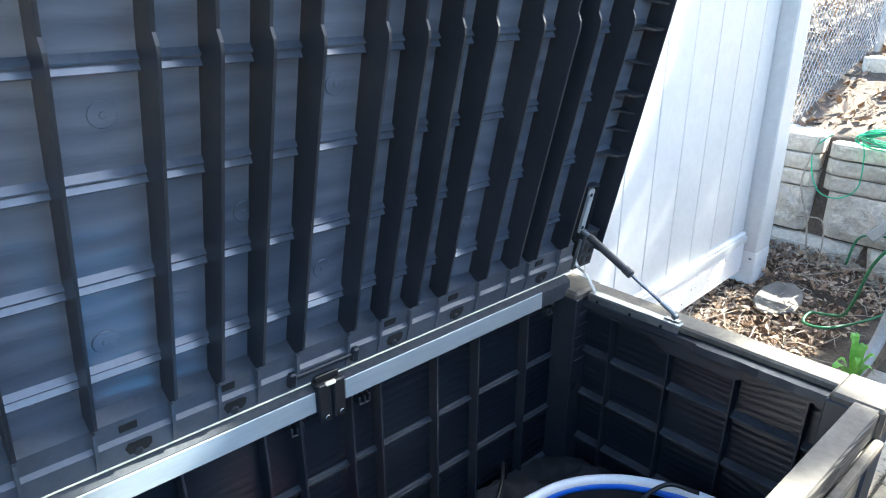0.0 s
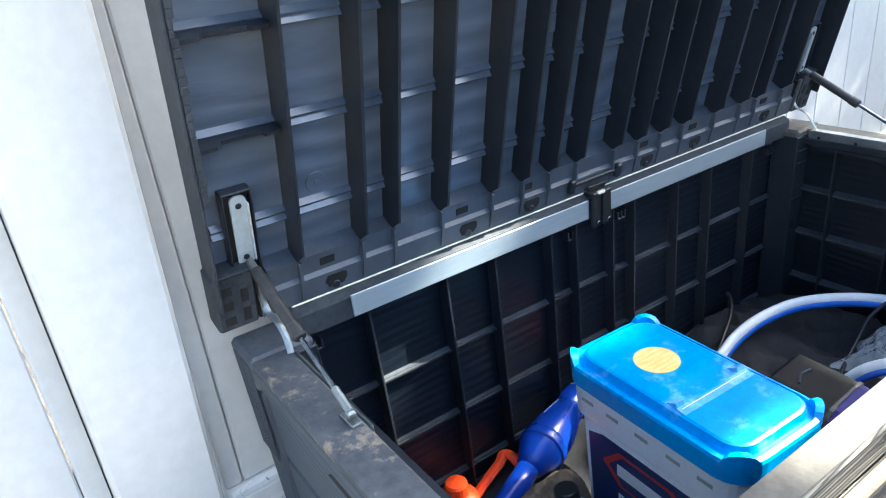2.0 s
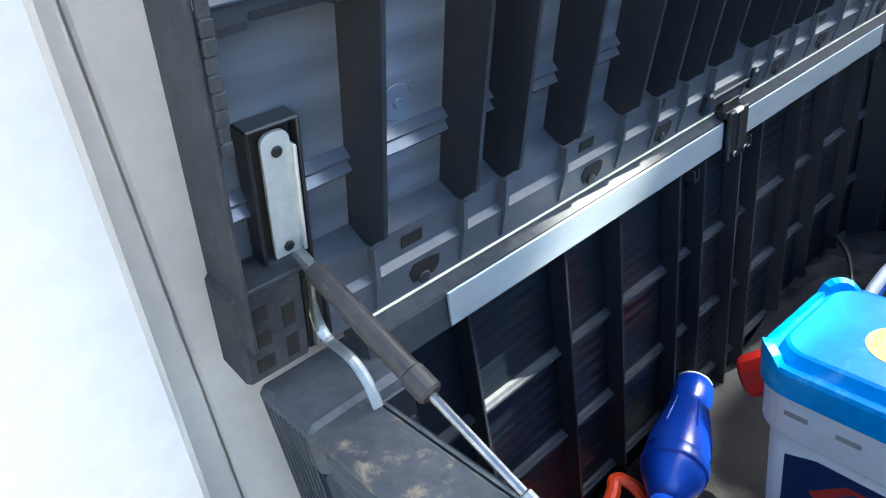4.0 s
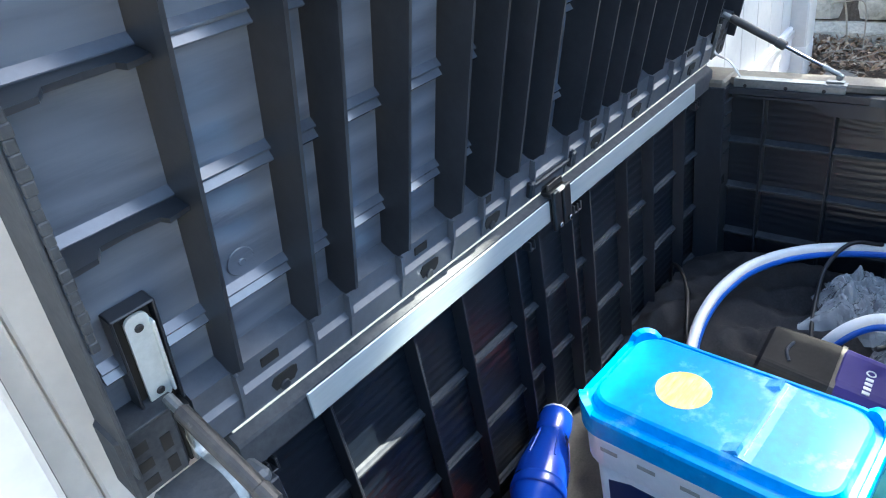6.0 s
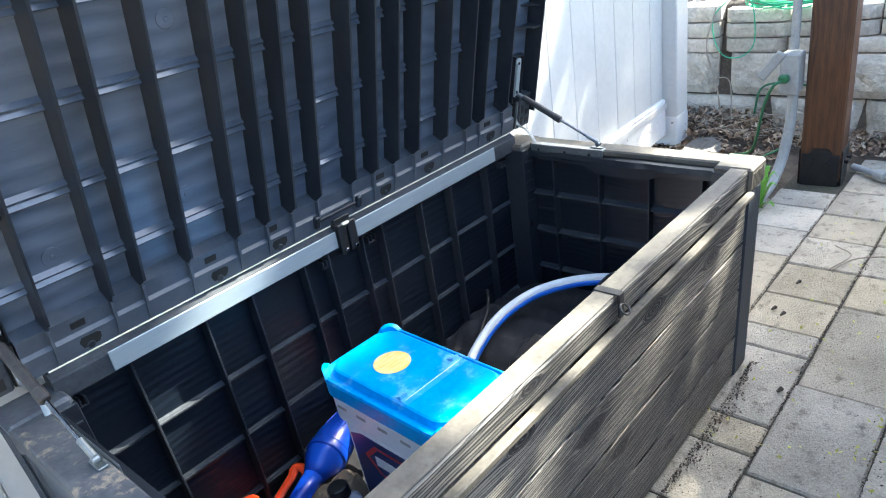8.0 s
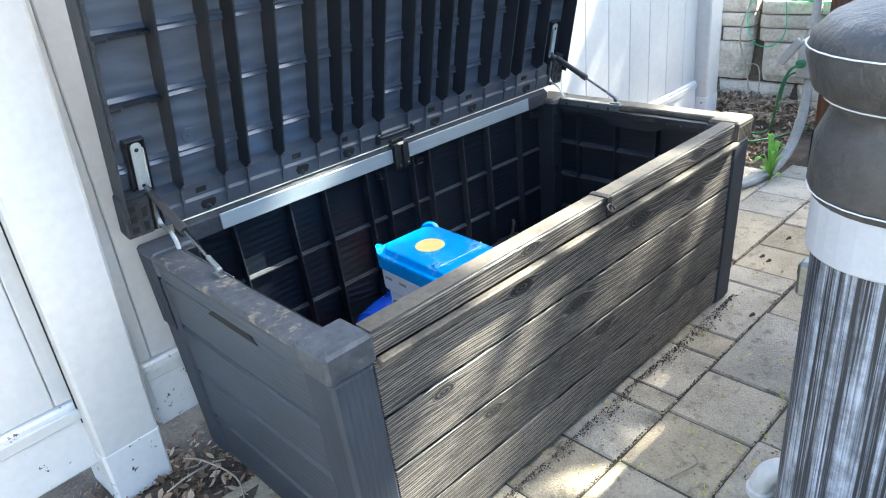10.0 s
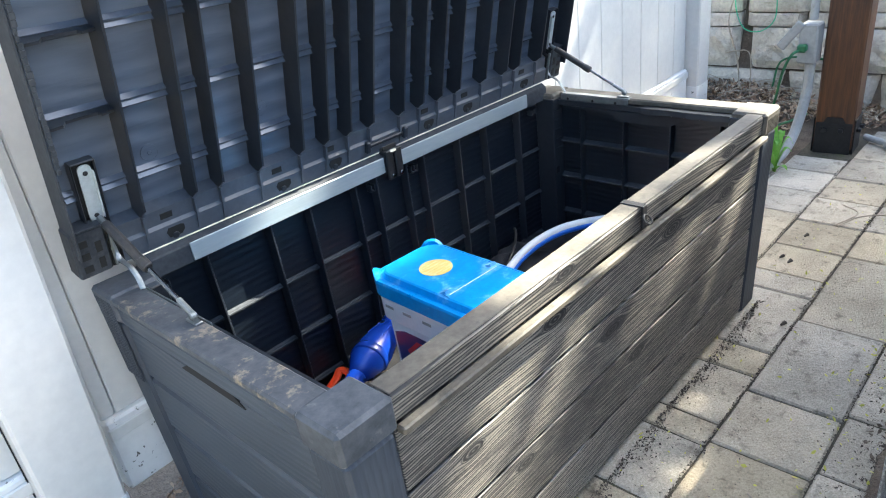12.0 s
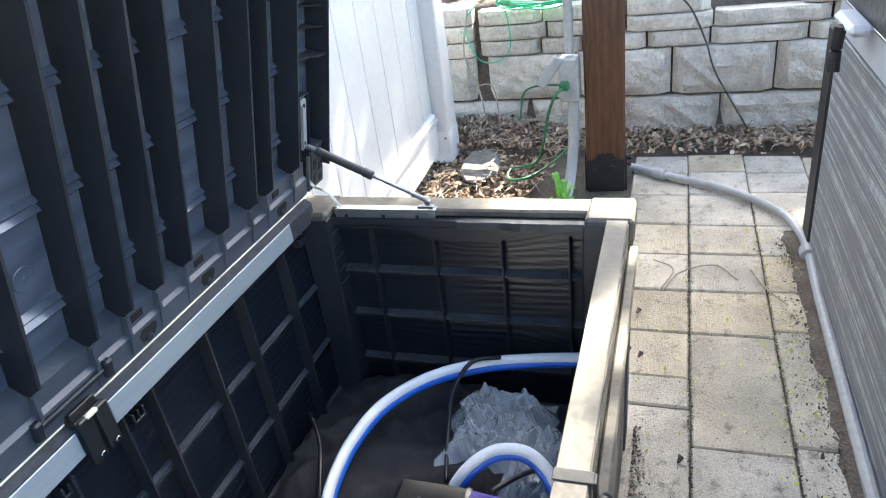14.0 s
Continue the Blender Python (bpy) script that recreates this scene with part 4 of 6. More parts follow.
def end_hardware(s):
    sx = lambda x: side_x(x, s)
    def bx(a, b):
        return (min(sx(a), sx(b)), max(sx(a), sx(b)))
    a, b = bx(0.040, 0.062)
    ch = part("channel", box_bm((a, 0.385, 0.5605) if s else (a + 0.016, 0.385, 0.553), (b, 0.610, 0.5645) if s else (b, 0.610, 0.556), 0.001), STEEL, box, "zinc-plated steel channel along the rim")
    a, b = bx(0.060, 0.0635)
    part("flange", box_bm((a, 0.385, 0.538), (b, 0.610, 0.5615), 0.001), STEEL, ch)
    for y in (0.425, 0.50, 0.585):
        part("hole", rod_bm((sx(0.0636), y, 0.550), (sx(0.0645), y, 0.550), 0.004, 10), HOLE, ch)
    arm = rail_curve([(sx(0.052), 0.600, 0.566), (sx(0.054), 0.612, 0.585), (sx(0.053), 0.628, 0.602), (sx(0.050), 0.655, 0.612), (sx(0.049), 0.664, 0.632), (sx(0.049), 0.660, 0.660)], 6)
    part("curved_arm", tube_bm(arm, 0.0052, 8, 0.25, (1, 0, 0)), STEEL, ch, "curved steel arm")
    top = Vector((sx(0.037) if s == 0 else 1.412, 0.640, 0.703))
    low = Vector((sx(0.043) if s == 0 else 1.414, 0.400, 0.584))
    d = low - top
    st = part("gas_strut", rod_bm(top + d * 0.06, top + d * 0.54, 0.0086, 16, 0.002), RUBBER, box, "black gas strut")
    part("sleeve", rod_bm(top + d * 0.46, top + d * 0.545, 0.0098, 16, 0.002), RUBBER, st)
    part("rod", rod_bm(top + d * 0.53, top + d * 0.90, 0.0036, 10), CHROME, st, "bright steel rod")
    part("end_fitting", rod_bm(top + d * 0.86, top + d * 1.0, 0.0052, 10, 0.0015), STEEL, st)
    part("end_eye", rod_bm(low + Vector((-0.006, 0, -0.004)), low + Vector((0.006, 0, -0.004)), 0.0068, 12, 0.002), STEEL, st)
    part("top_fitting", rod_bm(top + d * -0.01, top + d * 0.07, 0.0058, 10, 0.001), STEEL, st)
    a, b = bx(0.036, 0.056)
    part("foot_bracket", box_bm((a + 0.003, 0.392, 0.5646), (b - 0.003, 0.426, 0.568), 0.001), STEEL, st)


end_hardware(0)
end_hardware(1)

# ---------------------------------------------------------------- the lid, open and leaning over the box
LID = pose(0, 0.701, 0.598, 12.5, 0, 0)      # local: x along the hinge, z up the lid, -y its inside
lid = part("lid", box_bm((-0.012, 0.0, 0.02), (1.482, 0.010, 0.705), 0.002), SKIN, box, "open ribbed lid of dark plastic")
lid.matrix_local = LID
LRIBS = (0.111, 0.217, 0.275, 0.368, 0.474, 0.544, 0.609, 0.678, 0.778, 0.847, 0.916, 0.986, 1.093, 1.186, 1.244, 1.350)
for x in LRIBS:
    bm = bmesh.new()
    prof = [(0.0, 0.080), (-0.030, 0.082), (-0.043, 0.096), (-0.047, 0.099), (-0.0475, 0.125), (-0.050, 0.30), (-0.056, 0.582), (-0.054, 0.592), (-0.045, 0.604), (-0.044, 0.695), (0.0, 0.695)]
    prism(bm, prof, x - 0.0022, x + 0.0022, 'x')
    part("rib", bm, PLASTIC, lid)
for z in (0.155, 0.293, 0.427, 0.562):
    bm = bmesh.new()
    prism(bm, [(0.0, z - 0.011), (-0.009, z - 0.010), (-0.010, z - 0.008), (-0.004, z - 0.001), (-0.004, z + 0.001), (-0.0075, z + 0.002), (-0.008, z + 0.004), (0.0, z + 0.011)], 0.0, 1.47)
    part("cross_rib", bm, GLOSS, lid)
# hinge rail at the foot of the lid
bm = bmesh.new()
prism(bm, [(0.0, 0.090), (-0.024, 0.080), (-0.025, 0.050), (-0.032, 0.045), (-0.032, 0.008), (0.010, 0.0), (0.010, 0.04)], 0.062, 1.408)
rail = part("hinge_rail", bm, LEDGE, lid)
for x in LRIBS:
    if 0.07 < x < 1.4:
        bm = bmesh.new()
        prism(bm, [(-0.018, 0.0798), (-0.034, 0.0798), (-0.0365, 0.047), (-0.0345, 0.014), (-0.022, 0.012)], x - 0.0024, x + 0.0024)
        part("gusset", bm, LEDGE, rail)
for x in (0.146, 0.402, 0.548, 0.862, 1.018, 1.276):
    part("slot", box_bm((x, -0.0262, 0.058), (x + 0.024, -0.0240, 0.070), 0.0), HOLE, rail, "dark slot")
    bm = bmesh.new()
    prism(bm, [(x + 0.008, 0.018), (x + 0.034, 0.018), (x + 0.040, 0.026), (x + 0.040, 0.036), (x + 0.034, 0.039), (x + 0.008, 0.039), (x + 0.003, 0.030)], -0.0332, -0.0316, 'y')
    part("keyhole", bm, HOLE, rail, "dark keyhole slot")
    part("hook", rod_bm((x + 0.02, -0.036, 0.020), (x + 0.02, -0.0318, 0.020), 0.007, 12, 0.001), PLASTIC, rail)
for x in (0.66, 0.785):
    part("lug", box_bm((x, -0.042, 0.020), (x + 0.014, -0.0302, 0.050), 0.003), PLASTIC, rail)
part("bar", box_bm((0.672, -0.038, 0.030), (0.785, -0.0302, 0.040), 0.002), PLASTIC, rail)
# skirts
part("side_skirt", box_bm((-0.016, -0.044, 0.05), (-0.0115, 0.012, 0.712), 0.0015), DUSTY, lid, "scuffed lid edge")
bm = bmesh.new()
random.seed(9)
for k in range(46):
    z = 0.22 + k * 0.0107
    w = 0.008 + 0.004 * noise.noise((0, 0, z * 33))
    cbox(bm, (-0.0112, -0.0465 + 0.002 * noise.noise((3, 0, z * 50)), z), (-0.0112 + w, -0.0415, z + 0.0110), 0.0012)
part("ragged_edge", bm, DUSTY, lid, "ragged worn edge")
part("side_skirt", box_bm((1.4815, -0.050, 0.05), (1.486, 0.012, 0.712), 0.0015), PLASTIC, lid)
part("front_skirt", box_bm((-0.016, -0.055, 0.7055), (1.486, 0.012, 0.711), 0.0015), PLASTIC, lid)
for s in (0, 1):
    for z in (0.293, 0.427, 0.562):
        xa, xb = (-0.011, 0.108) if s == 0 else (1.374, 1.481)
        bm = bmesh.new()
        pts = [(xa, 0.0), (xb, 0.0), (xb, -0.030), (xb - 0.022, -0.034), (xb - 0.026, -0.026), (xb - 0.05, -0.024), (xa + 0.040, -0.026), (xa + 0.032, -0.038), (xa, -0.041)]
        if s:
            pts = [(xa, 0.0), (xb, 0.0), (xb, -0.044), (xb - 0.03, -0.040), (xb - 0.04, -0.026), (xa, -0.018)]
        prism(bm, pts, z - 0.0025, z + 0.0025, 'z')
        part("shelf_rib", bm, PLASTIC, lid, "ragged shelf rib")
    for z in (0.345, 0.385, 0.49, 0.61):
        if s:
            bm = bmesh.new()
            prism(bm, [(1.440, -0.001), (1.481, -0.001), (1.481, -0.038)], z - 0.002, z + 0.002, 'z')
            part("gusset", bm, PLASTIC, lid)
# bosses
for x, z in ((0.162, 0.186), (0.405, 0.200), (0.178, 0.506), (0.43, 0.505), (0.735, 0.210), (0.735, 0.51), (1.05, 0.21), (1.25, 0.51), (0.60, 0.345)):
    bo = part("boss", rod_bm((x, 0.0, z), (x, -0.0022, z), 0.0165, 24, 0.0008), SKIN, lid, "round moulding mark")
    part("nub", rod_bm((x, -0.002, z), (x, -0.0042, z), 0.0045, 12, 0.001), SKIN, bo)
# strut pockets and plates, hinge blocks
for s in (0, 1):
    def bx(a, b):
        p, q = side_x(a, s), side_x(b, s)
        return min(p, q), max(p, q)
    pk = None
    for (a, b), z0, z1 in ((bx(0.017, 0.0200), 0.084, 0.217), (bx(0.0570, 0.060), 0.084, 0.217), (bx(0.017, 0.060), 0.2140, 0.217)):
        w = part("pocket_wall", box_bm((a, -0.020, z0), (b, -0.001, z1), 0.0012), PLASTIC, lid)
    a, b = bx(0.0205, 0.0565)
    part("pocket_floor", box_bm((a, -0.010, 0.084), (b, -0.002, 0.2135), 0.001), HOLE, lid)
    a, b = bx(0.028, 0.051)
    bm = bmesh.new()
    cx = (a + b) / 2
    out = rrect(b - a, 0.112, 0.009, 5)
    loft(bm, [[(cx + x, y0, 0.154 + z) for x, z in out] for y0 in (-0.018, -0.015)])
    pl = part("strut_plate", bm, PLATE, lid, "zinc-plated strut plate")
    a, b = bx(0.050, 0.053)
    part("flange", box_bm((a, -0.024, 0.106), (b, -0.0145, 0.198), 0.001), PLATE, pl)
    for z in (0.113, 0.195):
        sc = part("screw", rod_bm((cx, -0.0205, z), (cx, -0.0178, z), 0.0044, 14, 0.001), BASE_STEEL, pl, "dark cross-head screw")
        part("recess", box_bm((cx - 0.0025, -0.0210, z - 0.0006), (cx + 0.0025, -0.0206, z + 0.0006)), HOLE, sc)
    a, b = bx(-0.020, 0.040)
    hb = part("hinge_block", box_bm((a, -0.032, 0.004), (b, 0.012, 0.100), 0.004), DUSTY, lid, "slotted dark hinge block")
    for (u0, u1) in ((-0.010, 0.006), (0.018, 0.029)):
        for k in range(3 if u0 < 0 else 2):
            a, b = bx(u0, u1)
            z = 0.016 + k * (0.026 if u0 < 0 else 0.034)
            part("slot", box_bm((a, -0.0328, z), (b, -0.0318, z + (0.014 if u0 < 0 else 0.022)), 0.0), HOLE, hb, "dark slot")
    a, b = bx(-0.010, 0.046)
    part("shelf", box_bm((a, -0.036, 0.1005), (b, 0.0, 0.1045), 0.001), DUSTY, hb)
    a, b = bx(0.0415, 0.058)
    part("arm_slot", box_bm((a, -0.028, 0.006), (b, -0.0005, 0.084), 0.001), HOLE, lid, "dark arm slot")
    part("stay", box_bm((a + 0.003, -0.036, 0.010), (a + 0.006, -0.0285, 0.092), 0.0008), STEEL, lid, "steel stay")

# ---------------------------------------------------------------- things in the box
# bucket of pool tablets
BK = pose(0.545, 0.300, 0.0, 0, 0, -3.0)
bucket = thing("bucket", "white plastic tablet bucket with a sky-blue hinged lid", "bucket", at=BK)
bm = bmesh.new()
loft(bm, [[(x, y, z) for x, y in rrect(w, d, r, 6)] for z, w, d, r in
          ((0.075, 0.145, 0.285, 0.030), (0.080, 0.152, 0.292, 0.034), (0.335, 0.170, 0.318, 0.038))])
tubb = part("body", bm, WHITE_TUB, bucket, "", True)
bm = bmesh.new()
loft(bm, [[(x, y, z) for x, y in rrect(w, d, r, 6)] for z, w, d, r in
          ((0.330, 0.172, 0.320, 0.038), (0.335, 0.186, 0.334, 0.042), (0.385, 0.190, 0.338, 0.043), (0.392, 0.186, 0.334, 0.042), (0.396, 0.178, 0.328, 0.040), (0.412, 0.178, 0.328, 0.040))])
skirt = part("skirt", bm, WHITE_TUB, bucket, "deep white collar with slots")
for y in (-0.115, -0.06, 0.0, 0.06, 0.115):
    part("slot", box_bm((-0.0955, y - 0.013, 0.366), (-0.0942, y + 0.013, 0.373), 0.0005), CONDUIT, skirt)
for x in (-0.05, 0.0, 0.05):
    part("slot", box_bm((x - 0.013, -0.1697, 0.366), (x + 0.013, -0.1682, 0.373), 0.0005), CONDUIT, skirt)
bm = bmesh.new()
loft(bm, [[(x, y, z) for x, y in rrect(w, d, r, 8)] for z, w, d, r in
          ((0.394, 0.192, 0.340, 0.044), (0.394, 0.200, 0.350, 0.048), (0.424, 0.202, 0.352, 0.049), (0.429, 0.198, 0.348, 0.047), (0.431, 0.186, 0.336, 0.042),
           (0.427, 0.182, 0.332, 0.041), (0.427, 0.168, 0.318, 0.036), (0.439, 0.160, 0.310, 0.034), (0.441, 0.152, 0.302, 0.031))])
blid = part("lid", bm, BLUE_LID, bucket, "scuffed sky-blue hinged lid")
bm = bmesh.new()
prism(bm, [(-0.062, 0.4412), (-0.048, 0.4438), (-0.043, 0.4438), (-0.042, 0.4412)], -0.076, 0.076)
part("hinge_ridge", bm, BLUE_LID, blid, "scratched hinge ridge")
part("hinge_line", box_bm((-0.070, -0.0526, 0.4412), (0.070, -0.0516, 0.4442), 0.0004), WHITE_TUB, blid, "pale worn hinge line")
for sx in (-1, 1):
    for sy in (-1, 1):
        bm = bmesh.new()
        arc = [(sx * (0.101 - 0.047 + 0.047 * math.cos(a)), sy * (0.176 - 0.047 + 0.047 * math.sin(a))) for a in [radians(12 + 11 * i) for i in range(7)]]
        arc2 = [(sx * (0.101 - 0.047 + 0.036 * math.cos(a)), sy * (0.176 - 0.047 + 0.036 * math.sin(a))) for a in [radians(12 + 11 * i) for i in range(7)]]
        hts = [0.428, 0.438, 0.442, 0.443, 0.442, 0.438, 0.428]
        lo = [bm.verts.new((x, y, 0.420)) for x, y in arc]
        hi = [bm.verts.new((x, y, h)) for (x, y), h in zip(arc, hts)]
        hi2 = [bm.verts.new((x, y, h - 0.001)) for (x, y), h in zip(arc2, hts)]
        lo2 = [bm.verts.new((x, y, 0.425)) for x, y in arc2]
        for i in range(6):
            for p, q in ((lo, hi), (hi, hi2), (hi2, lo2)):
                bm.faces.new([p[i], p[i + 1], q[i + 1], q[i]])
        bm.faces.new([lo[0], hi[0], hi2[0], lo2[0]])
        bm.faces.new([lo[-1], lo2[-1], hi2[-1], hi[-1]])
        part("corner_tab", bm, BLUE_LID, blid, "", False)
for sx in (-1, 1):
    bm = bmesh.new()
    prism(bm, [(-0.048, 0.441), (-0.026, 0.441), (-0.044, 0.450)], sx * 0.066 - 0.008, sx * 0.066 + 0.008)
    part("latch_rib", bm, BLUE_LID, blid)
st = part("sticker", rod_bm((-0.003, 0.055, 0.4412), (-0.003, 0.055, 0.4418), 0.036, 32), STICKER, blid, "faded round orange sticker with worn print")
for k in range(6):
    y = 0.078 - 0.009 * k
    half = math.sqrt(max(0, 0.034 ** 2 - (y - 0.055) ** 2)) * 0.75
    part("print_bar", box_bm((-0.003 - half, y - 0.0012, 0.4419), (-0.003 + half, y + 0.0010, 0.4422)), plain("ochre_print", (0.80, 0.56, 0.18), 0.6) if k == 0 else bpy.data.materials["ochre_print"], st)
bm = bmesh.new()
lab = [(-0.105, 0.100), (0.118, 0.100), (0.124, 0.300), (0.090, 0.312), (-0.112, 0.312)]
A = [bm.verts.new((-(0.0755 + (z - 0.08) * 0.0360) - 0.0012, y, z)) for y, z in lab]
B = [bm.verts.new((-(0.0755 + (z - 0.08) * 0.0360) + 0.002, y, z)) for y, z in lab]
for i in range(5):
    bm.faces.new([A[i], A[(i + 1) % 5], B[(i + 1) % 5], B[i]])
bm.faces.new(A)
bm.faces.new(B[::-1])
labo = part("label", bm, LABEL, bucket, "navy blue label with a red and white badge")


def on_label(loop, lift, material, name):
    bm = bmesh.new()
    x = lambda z, l: -(0.0755 + (z - 0.08) * 0.0360) - 0.0012 - l
    A = [bm.verts.new((x(z, lift), y, z)) for y, z in loop]
    B = [bm.verts.new((x(z, lift - 0.0005), y, z)) for y, z in loop]
    n = len(loop)
    for i in range(n):
        bm.faces.new([A[i], A[(i + 1) % n], B[(i + 1) % n], B[i]])
    bm.faces.new(A)
    bm.faces.new(B[::-1])
    return part(name, bm, material, labo)


def badge(k):
    c = (0.0, 0.262)
    return [(c[0] + a * k, c[1] + b * k) for a, b in ((0.092, 0.0), (0.055, 0.036), (-0.055, 0.036), (-0.092, 0.0), (-0.055, -0.036), (0.055, -0.036))]


on_label(badge(1.0), 0.0006, RED, "badge_edge")
on_label(badge(0.84), 0.0012, LABEL, "badge_field")
on_label([(0.058, 0.250), (0.058, 0.274), (-0.058, 0.274), (-0.058, 0.250)], 0.0018, WHITE, "badge_bar")
txt = bpy.data.curves.new("lettering", 'FONT')
txt.body, txt.size, txt.extrude, txt.align_x = "POOL", 0.046, 0.0003, 'CENTER'
txt_ob = new("lettering", txt)
txt_ob.data.materials.append(WHITE)
txt_ob.parent = labo
txt_ob.matrix_local = pose(-0.0815, 0.0, 0.178, 90, 0, -90)
bpy.context.view_layer.update()
me = bpy.data.meshes.new_from_object(txt_ob.evaluated_get(bpy.context.evaluated_depsgraph_get()))
word = new("lettering", me)
word.parent = labo
word.matrix_local = txt_ob.matrix_local.copy()
bpy.data.objects.remove(txt_ob)
word.name = "lettering"
on_label([(0.09, 0.135), (0.09, 0.147), (-0.09, 0.147), (-0.09, 0.135)], 0.0010, WHITE, "print_bar")
on_label([(0.09, 0.115), (0.09, 0.121), (-0.05, 0.121), (-0.05, 0.115)], 0.0010, WHITE, "print_bar")

# blue hand pump
ax0, ax1 = Vector((0.425, 0.552, 0.146)), Vector((0.655, 0.640, 0.162))
d = ax1 - ax0
hp = thing("hand_vacuum", "royal blue hand-held pool vacuum with a white rim", "pool vacuum")


def along(stops, sides=20):
    return tube_bm([ax0 + d * t for t, r in stops], [r for t, r in stops], sides)


part("nozzle", along([(0.76, 0.031), (0.80, 0.031), (0.86, 0.033), (0.97, 0.032), (1.0, 0.027)]), BLUE, hp, "", True)
part("rim", along([(0.992, 0.0285), (0.995, 0.0292), (1.003, 0.0290), (1.006, 0.026)]), WHITE_TUB, hp, "white rim", True)
part("body", along([(0.02, 0.0225), (0.10, 0.030), (0.20, 0.043), (0.30, 0.047), (0.42, 0.047), (0.52, 0.044), (0.66, 0.037), (0.78, 0.031)]), BLUE, hp, "", True)
part("collar", along([(0.26, 0.0475), (0.28, 0.0485), (0.33, 0.0485), (0.35, 0.0475)]), BLUE, hp, "", True)
part("handle", along([(-0.80, 0.017), (-0.78, 0.021), (-0.1, 0.022), (0.03, 0.0232)]), BLUE, hp, "", True)
for k in range(6):
    a = 2 * math.pi * k / 6
    side = d.cross(Vector((0, 0, 1))).normalized() * math.cos(a) + Vector((0, 0, 1)) * math.sin(a)
    part("rib", rod_bm(ax0 + d * 0.50 + side * 0.0440, ax0 + d * 0.74 + side * 0.0325, 0.0020, 6), BLUE, hp)

# orange float, red cup, bottles, card
fl = thing("orange_float", "bright orange plastic chlorine float with a curved handle", "pool float", at=pose(0.315, 0.628, 0.059) @ Matrix.Scale(0.80, 4))
part("cap", lathe_bm([(0.006, 0.102), (0.024, 0.100), (0.028, 0.094), (0.028, 0.066), (0.024, 0.060)], (0, 0, 0), 20), ORANGE, fl)
part("body", lathe_bm([(0.030, 0.0), (0.050, 0.008), (0.056, 0.030), (0.050, 0.052), (0.024, 0.062)], (0, 0, 0), 24), ORANGE, fl, "", True)
part("handle", tube_bm(rail_curve([(0.05, -0.01, 0.035), (0.10, 0.0, 0.055), (0.14, 0.01, 0.065), (0.165, 0.02, 0.075), (0.175, -0.01, 0.07), (0.17, -0.05, 0.045), (0.15, -0.08, 0.02)], 6), 0.0085, 10, 1.6), ORANGE, fl, "flat orange band")
cup = thing("red_cup", "red ribbed plastic cup lying behind the bucket", "cup", at=pose(0.640, 0.560, 0.19, 70, 0, 25))
bm = bmesh.new()
n = 24
loft(bm, [[(r * (1 + 0.03 * (j % 2)) * math.cos(2 * math.pi * j / n), r * (1 + 0.03 * (j % 2)) * math.sin(2 * math.pi * j / n), z) for j in range(n)]
          for r, z in ((0.028, 0.0), (0.031, 0.005), (0.036, 0.07), (0.038, 0.075), (0.034, 0.075), (0.028, 0.01))])
part("cup_wall", bm, RED_CUP, cup)
cup.matrix_world = pose(0.650, 0.560, 0.225, 62, 0, 25)


def bottle(name, label, x, y, z, rx, rz, body, capm, h=0.15, r=0.036):
    b = thing(name, label, "bottle", at=pose(x, y, z, rx, 0, rz))
    part("body", lathe_bm([(r * 0.85, 0), (r, 0.006), (r, h * 0.66), (r * 0.92, h * 0.74), (r * 0.5, h * 0.83), (r * 0.48, h * 0.86)], (0, 0, 0), 22), body, b, "", True)
    part("cap", lathe_bm([(r * 0.56, h * 0.855), (r * 0.58, h * 0.86), (r * 0.55, h * 0.99), (r * 0.48, h)], (0, 0, 0), 16), capm, b)
    return b


bottle("pump_bottle", "white plastic bottle with a black cap", 0.405, 0.395, 0.060, -8, 15, WHITE_TUB, BLACK, 0.165, 0.038)
bottle("squat_bottle", "squat white plastic bottle standing at the near end", 0.335, 0.320, 0.060, 6, 40, WHITE_TUB, WHITE_TUB, 0.135, 0.042)
bottle("small_bottle", "small white bottle leaning on its neighbours", 0.255, 0.290, 0.060, 12, 70, WHITE_TUB, WHITE_TUB, 0.12, 0.036)
bm = bmesh.new()
random.seed(3)
cloth_n = 14
gv = [[bm.verts.new((0.33 + 0.012 * i + 0.01 * noise.noise((i * .3, j * .3, 1)), 0.435 + 0.009 * j, 0.105 + 0.050 * math.sin(j * 0.24) + 0.025 * noise.noise((i * 0.35, j * 0.35, 4)))) for j in range(cloth_n)] for i in range(cloth_n)]
for i in range(cloth_n - 1):
    for j in range(cloth_n - 1):
        bm.faces.new([gv[i][j], gv[i + 1][j], gv[i + 1][j + 1], gv[i][j + 1]])
pad = mesh_ob("crumpled_cardboard", bm, CARD)
mod = pad.modifiers.new("thickness", 'SOLIDIFY')
mod.thickness = 0.004
tagged(pad, "crumpled brown cardboard among the bottles", "cardboard")

# dark cloth heap over the far end
def heap(x, y):
    e = max(0.0, 1 - ((x - 1.16) / 0.30) ** 2) * max(0.0, 1 - ((y - 0.44) / 0.29) ** 2) + 0.10
    f = noise.noise((x * 4.5, y * 4.5, 0)) * 0.026 - abs(noise.noise((x * 9 + y * 6, y * 5 - x * 2, 3))) * 0.060 - abs(noise.noise((x * 16 - y * 9, y * 12, 6))) * 0.026
    return 0.062 + min(1.0, e * 1.5) * (0.112 + f + 0.004 * noise.noise((x * 30, y * 30, 7)))


